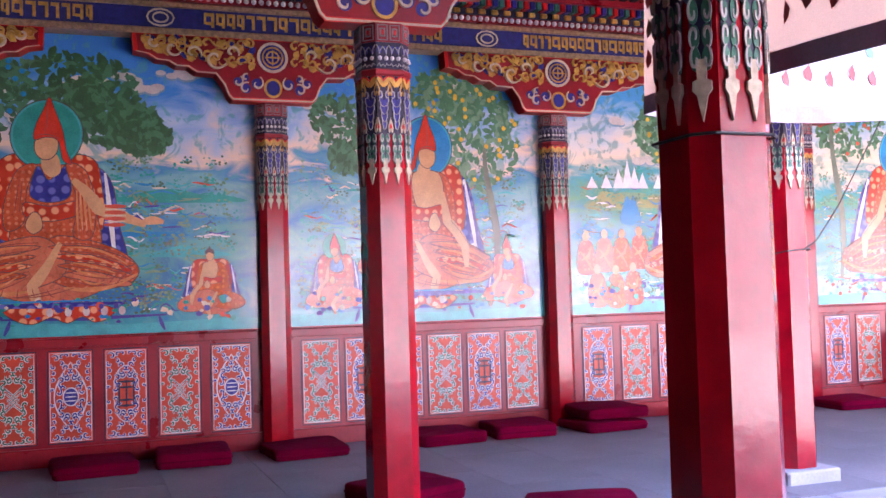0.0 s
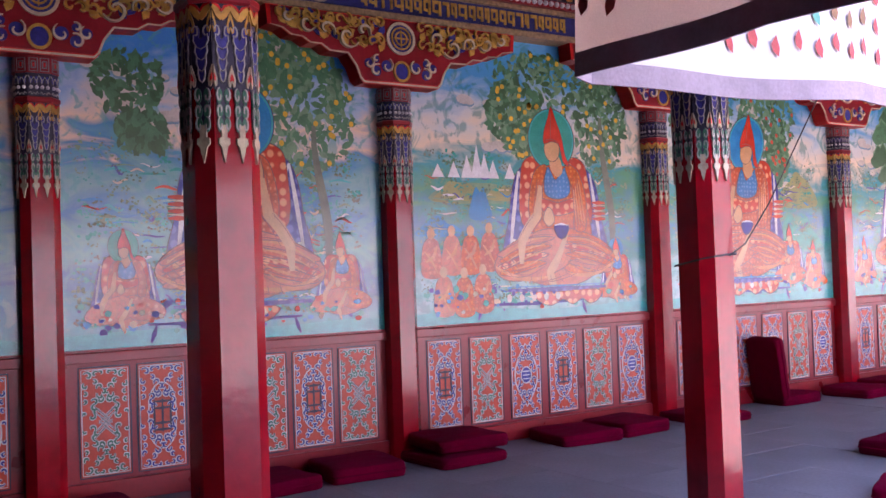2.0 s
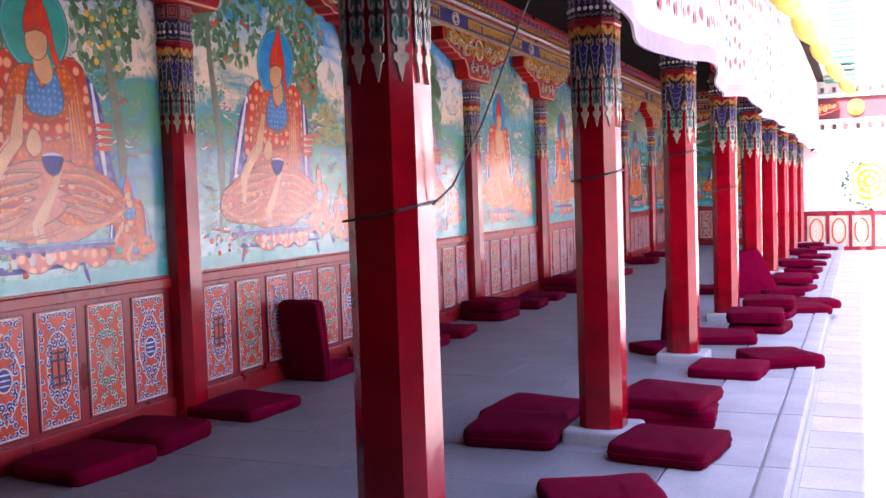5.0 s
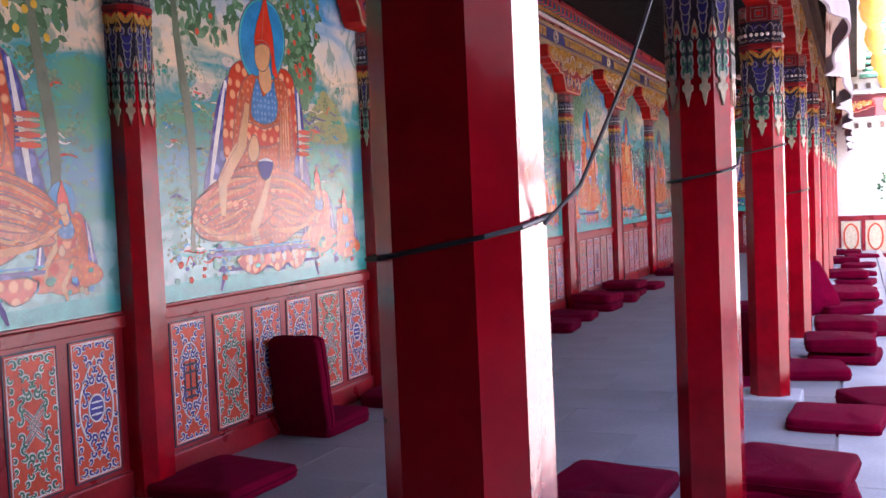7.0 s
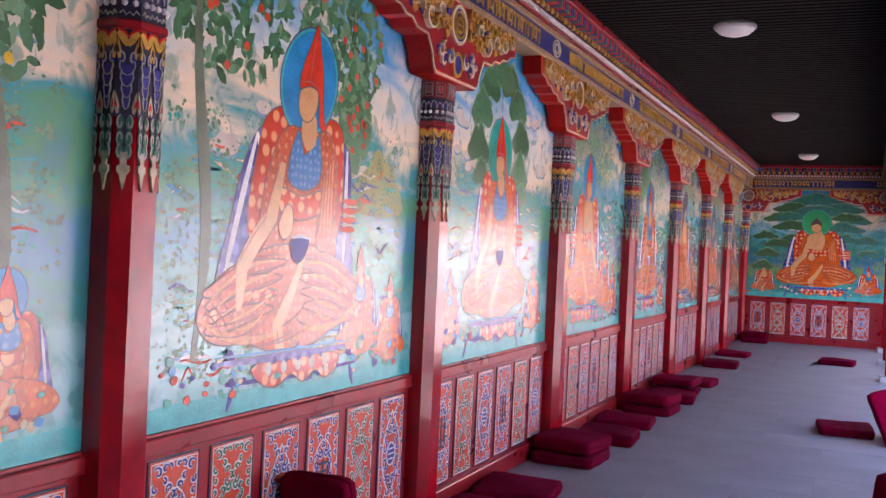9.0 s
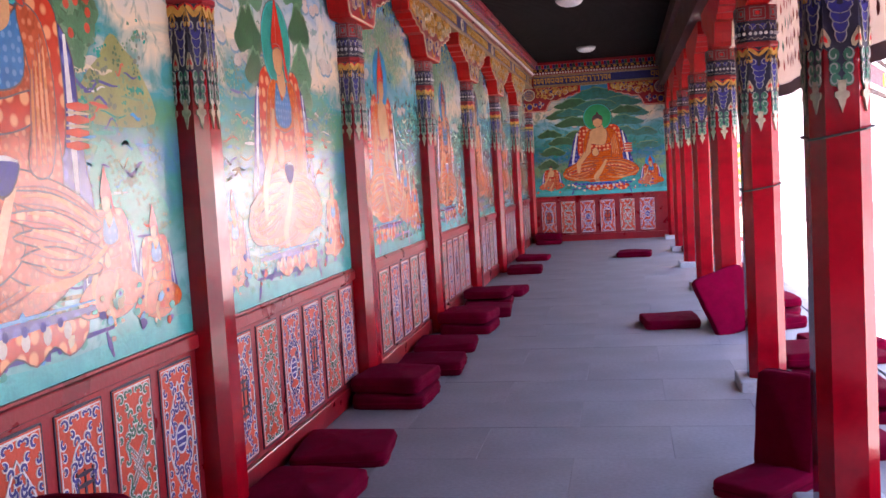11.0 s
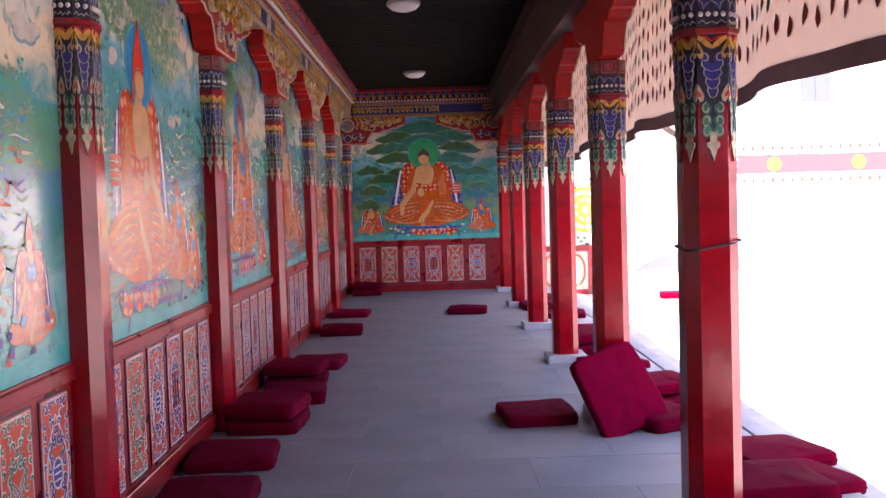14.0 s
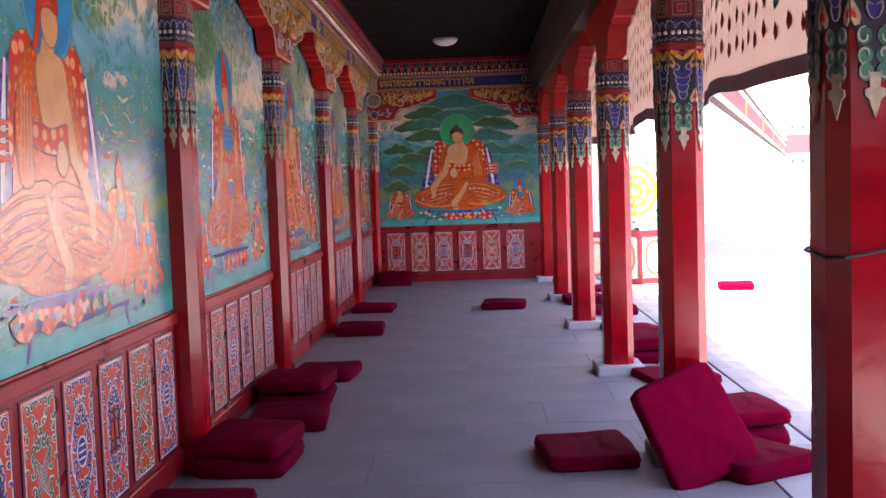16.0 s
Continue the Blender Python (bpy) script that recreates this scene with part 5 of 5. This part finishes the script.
def valance(path, label, z_top, seed):
    """A printed cloth hung along a line, with soft folds, a scalloped hem and rows of printed marks."""
    rg = random.Random(seed)
    root = tagged(new("valance"), label, "awning valance")
    total = [0.0]
    for p, q in zip(path, path[1:]):
        total.append(total[-1] + math.dist(p, q))

    def at(s):
        i = max(k for k in range(len(path) - 1) if total[k] <= s + 1e-6)
        f = (s - total[i]) / (total[i + 1] - total[i])
        (x0, y0), (x1, y1) = path[i], path[i + 1]
        d = Vector((x1 - x0, y1 - y0)).normalized()
        return x0 + (x1 - x0) * f, y0 + (y1 - y0) * f, -d.y, d.x

    def place(s, v, off):
        """v: 0 at the hem, 1 at the top."""
        x, y, nx, ny = at(min(max(s, 0), total[-1] - 1e-4))
        zb = 2.03 - 0.05 * abs(math.sin(s * math.pi / 2.5)) + 0.012 * math.sin(s * 3.1)
        w = (1 - v) * (0.05 * math.sin(s * 2.2 + seed) + 0.02 * math.sin(s * 6.3)) + off
        return (x + nx * w, y + ny * w, zb + (z_top - zb) * v)
    n, m = int(total[-1] / 0.1), 8
    sh = Shape()
    vs = [place(i * total[-1] / n, k / m * 0.96 + 0.04, o) for o in (0.003, -0.003) for i in range(n + 1) for k in range(m + 1)]
    base = (n + 1) * (m + 1)
    fs = []
    for i in range(n):
        for k in range(m):
            q = [i * (m + 1) + k, (i + 1) * (m + 1) + k, (i + 1) * (m + 1) + k + 1, i * (m + 1) + k + 1]
            fs += [tuple(q)]
    sh.add(vs[:base], fs)
    part("cloth", sh, CLOTH, root, smooth=True)
    hem = Shape()
    hem.loft([[place(i * total[-1] / n, v, o) for v, o in ((0, 0.006), (0.055, 0.006), (0.055, -0.006), (0, -0.006))] for i in range(n + 1)])
    part("hem", hem, HEM, root)
    marks = [Shape() for _ in range(4)]
    s = 0.06
    k = 0
    while s < total[-1] - 0.1:
        for r in range(9):
            v = 0.13 + 0.092 * r + 0.02 * (k % 2)
            w, h = rg.uniform(0.024, 0.034), 0.036
            l = rg.uniform(-0.01, 0.01)
            for o in (0.007, -0.007):
                p = [place(s - w * 0.5, v, o), place(s + w * 0.6, v - h * 0.4, o), place(s + w + l, v + h * 0.3, o), place(s + w * 0.4 + l, v + h * 1.3, o), place(s - w * 0.7 + l, v + h * 0.6, o)]
                marks[(r + k // 3) % 4 if r % 3 else 0].add(p, [(0, 1, 2, 3, 4)])
        s += 0.13
        k += 1
    for sh, mt in zip(marks, (PRINT_RED, PRINT_GREEN, PRINT_BROWN, PRINT_RED)):
        tagged(part("print", sh, mt, root), kind="stuff")
    return root


PRINT_RED = material("print_red", (0.5, 0.08, 0.07), 0.9)
PRINT_GREEN = material("print_green", (0.1, 0.4, 0.3), 0.9)
PRINT_BROWN = material("print_brown", (0.28, 0.14, 0.06), 0.9)
valance([(11.5, -1.2), (3.17, -1.2), (3.17, END - 0.1)], "white printed cotton awning valance with dark hem", CEIL + 0.1, 2)

# yellow silk frill along the eave
fr = thing("silk_frill", "gathered yellow silk frill hung under the eave", "frill")
sh = Shape()
rings = []
for i in range(90):
    f = i / 89
    y = 2.0 + 18.0 * f
    x = 3.36 + 0.12 * f + 0.4 * f ** 3
    z = 2.75 + 1.25 * f - 0.75 * f * f
    pinch = 0.45 + 0.55 * abs(math.sin(i * math.pi / 15))
    rings.append([(x + 0.12 * pinch * math.cos(a) * (1 + 0.2 * math.sin(i * 2.1)), y, z + 0.13 * pinch * math.sin(a)) for a in (2 * math.pi * q / 10 for q in range(10))])
part("silk", sh.loft(rings), YELLOW, fr, smooth=True)

# ---- buildings round the courtyard ----


def window(parent, x, y, z, w, h, facing, red=False):
    """A painted window: trapezoid dark surround, frame, bars and panes; facing in degrees."""
    holder = part("window", Shape().slab([(-w * 0.75, -h * 0.6), (w * 0.75, -h * 0.6), (w * 0.62, h * 0.62), (-w * 0.62, h * 0.62)], on_wall, 0, 0.03), GREY, parent)
    holder.matrix_basis = pose(x, y, z, 0, 0, facing)
    part("pane", Shape().slab([(-w / 2, -h / 2), (w / 2, -h / 2), (w / 2, h / 2), (-w / 2, h / 2)], on_wall, 0.03, 0.036), WINDOWDARK, holder)
    bars = Shape()
    for a in (-w / 2, 0, w / 2):
        bars.ribbon([(a, -h / 2), (a, 0), (a, h / 2)], 0.05, on_wall, 0.036, 0.07)
    for b in (-h / 2, h * 0.15, h / 2):
        bars.ribbon([(-w / 2, b), (0, b), (w / 2, b)], 0.05, on_wall, 0.036, 0.065)
    part("bars", bars, BLUE if red else DADO, holder)
    part("lintel", Shape().box(0.03, 0.2, -w * 0.7, w * 0.7, h * 0.63, h * 0.72), BRIGHT if red else BLUE, holder)


def cornice(parent, p, q, z, discs, scale=1.0):
    """A red frieze band with rows of dots above and below, and gilt discs."""
    d = Vector((q[0] - p[0], q[1] - p[1]))
    ln = d.length
    ang = math.degrees(math.atan2(d.y, d.x)) - 90
    band = part("cornice_band", Shape().box(-0.02, 0.05, 0, ln, -0.22 * scale, 0.22 * scale), PENBE, parent)
    band.matrix_basis = pose(p[0], p[1], z, 0, 0, ang)
    part("ledge", Shape().box(-0.02, 0.12, 0, ln, 0.24 * scale, 0.3 * scale).box(-0.02, 0.12, 0, ln, -0.3 * scale, -0.24 * scale).box(-0.02, 0.2, 0, ln, 0.62 * scale, 0.7 * scale), WHITEWALL, band)
    dots = Shape()
    a = 0.1
    while a < ln - 0.1:
        for b in (0.4, -0.4):
            dots.box(0.0, 0.09, a, a + 0.07 * scale, (b - 0.05) * scale, (b + 0.05) * scale)
        a += 0.24 * scale
    for k in range(discs):
        part("gilt_disc", Shape().slab(oval(ln * (k + 0.5) / discs, 0, 0.17 * scale, 0.17 * scale, 20), on_wall, 0.05, 0.09), YELLOW, band)
    tagged(part("dentil_strip", dots, BROWN, band), kind="stuff")


PENBE = material("brushwood_frieze", (0.22, 0.05, 0.06), 0.9, dark=0.7, scale=20, fine=120, bump=0.8)
hall = thing("hall", "whitewashed hall with red frieze band and gilt discs", "building")
part("lower_wall", Shape().box(2.83, 5.0, END + 0.01, END + 3, -0.3, 3.9), WHITEWALL, hall)
part("upper_wall", Shape().box(2.4, 9.0, END + 1.5, END + 6, 3.9, 8.0), WHITEWALL, hall)
part("side_wall", Shape().add([(5.0, 22.3, -0.3), (34.5, 110, -0.3), (34.5, 110, 11), (5.0, 22.3, 11), (4.6, 22.6, -0.3), (34.1, 110.3, -0.3), (34.1, 110.3, 11), (4.6, 22.6, 11)],
                              [(0, 1, 2, 3), (7, 6, 5, 4), (3, 2, 6, 7), (0, 4, 5, 1), (1, 5, 6, 2), (0, 3, 7, 4)]), WHITEWALL, hall)
cornice(hall, (2.9, END), (5.0, END), 2.95, 1)
cornice(hall, (5.05, 22.25), (34.5, 109.9), 4.2, 6, 1.6)
part("roof_tiles", Shape().box(3.35, 3.95, END - 0.3, END - 0.02, 3.5, 3.56), GREEN, hall)
tl = Shape()
for k in range(16):
    tl.box(3.4, 3.95, END - 0.25, END - 0.02, 3.62 + 0.13 * k, 3.7 + 0.13 * k, 0.02)
part("green_louvres", tl, GREEN, hall)
window(hall, 5.9, END + 1.49, 4.9, 0.9, 1.2, -90)
window(hall, 15.2, 51.5, 7.3, 1.6, 2.0, -18.6, True)
far = thing("far_house", "distant whitewashed house with red frieze band", "building")
part("wall", Shape().box(34.6, 120, 112, 125, -0.3, 24), WHITEWALL, far)
cornice(far, (34.6, 111.95), (110, 111.95), 4.8, 8, 4.5)
for x in (44, 56, 68, 80):
    window(far, x, 111.95, 14.0, 3.2, 4.8, -90, True)
east = thing("east_house", "long whitewashed house across the courtyard", "building")
part("wall", Shape().box(22, 30, -1, 36, -0.3, 6.5), WHITEWALL, east)
cornice(east, (21.98, 36), (21.98, -1), 5.4, 8)

# dado of the courtyard wall, with painted ornament above
dy = tagged(new("dado_yard"), "red dado with pale orange-ringed panels in the courtyard", "dado", kind="structure")
dy.matrix_basis = pose(2.84, END, 0, 0, 0, -90)
part("rails", Shape().box(0, 0.03, 0, 1.95, 0.62, 0.72).box(0, 0.03, 0, 1.95, -0.15, -0.06), DADO, dy)
for i in range(5):
    part("stile", Shape().box(0, 0.028, 0.02 + i * 0.46, 0.09 + i * 0.46, -0.06, 0.62), DADO, dy)
for i in range(4):
    p = part("panel", Shape().slab([(0.1 + i * 0.46, -0.04), (0.46 + i * 0.46, -0.04), (0.46 + i * 0.46, 0.6), (0.1 + i * 0.46, 0.6)], on_wall, 0, 0.01), CREAM, dy)
    part("ring", Shape().ribbon(curve([(0.28 + i * 0.46, 0.02), (0.4 + i * 0.46, 0.15), (0.4 + i * 0.46, 0.42), (0.28 + i * 0.46, 0.55), (0.16 + i * 0.46, 0.42), (0.16 + i * 0.46, 0.15)]), 0.035, on_wall, 0.01, 0.016, True), ORANGE, p)
wheel = thing("wall_ornament", "yellow painted wheel among green leaves on white wall", "painting")
wh, gr = Shape(), Shape()
for r in (0.34, 0.22, 0.1):
    wh.ribbon(oval(0, 0, r, r * 1.1), 0.06, on_wall, 0, 0.01, True)
for q in range(8):
    wh.ribbon([(0.05 * math.cos(q * 0.785), 0.05 * math.sin(q * 0.785)), (0.18 * math.cos(q * 0.785), 0.2 * math.sin(q * 0.785)), (0.34 * math.cos(q * 0.785), 0.38 * math.sin(q * 0.785))], 0.05, on_wall, 0.01, 0.014)
rg = random.Random(2)
for q in range(70):
    a, d = rg.uniform(0, 6.28), rg.uniform(0.4, 0.55)
    gr.slab(oval(d * math.cos(a), d * math.sin(a) * 1.1 - 0.05, 0.035, 0.025, 6), on_wall, 0, 0.008)
tagged(part("wheel", wh, YELLOW, wheel), kind="stuff")
part("leaves", gr, LEAFS[1], wheel)
wheel.matrix_basis = pose(4.2, END - 0.001, 1.35, 0, 0, -90)

# ---- paving slabs ----


def paving(parent, x0, x1, y0, y1, z, dx, dy, mat, seed, gap=0.008, limit=300, stagger=True):
    """Slabs with open joints, each a piece of its own; alike slabs share a mesh."""
    rg = random.Random(seed)
    kinds = {}
    y, row = y0, 0
    while y < y1 - 0.02:
        h = min(dy, y1 - y)
        x = x0 - (dx * 0.5 if row % 2 and stagger else 0)
        while x < x1 - 0.02:
            a, b = max(x, x0), min(x + dx, x1)
            key = (round(b - a, 3), round(h, 3))
            if key not in kinds:
                w, l = key
                kinds[key] = Shape().box(-w / 2 + gap / 2, w / 2 - gap / 2, -l / 2 + gap / 2, l / 2 - gap / 2, -0.02, 0.0, 0.0025 if mat is STONE else 0.006).mesh("slab", mat)
            o = part("slab", kinds[key], mat, parent)
            o.matrix_basis = pose((a + b) / 2, y + h / 2, z + rg.uniform(-0.0012, 0.0012), rg.uniform(-0.06, 0.06), rg.uniform(-0.06, 0.06))
            x += dx
        y += dy
        row += 1


paving(floor, 0.02, 3.118, -5.3, END - 0.01, 0.0, 1.033, 0.62, STONE, 1, 0.002)
paving(porch, 3.122, 9.0, -5.3, -1.36, 0.0, 1.0, 0.62, STONE, 2, 0.002)
paving(edge, 3.125, KERB_X - 0.13, -1.34, END - 0.01, 0.0, 0.425, 1.15, KERB, 3, 0.012, stagger=False)
paving(edge, KERB_X - 0.127, KERB_X + 0.01, -1.34, END - 0.01, 0.004, 0.137, 1.15, KERB, 6, 0.01, stagger=False)
paving(yard, KERB_X + 0.02, 7.6, -1.3, END - 0.05, YARD_Z, 0.65, 0.4, PAVE, 4, 0.012)
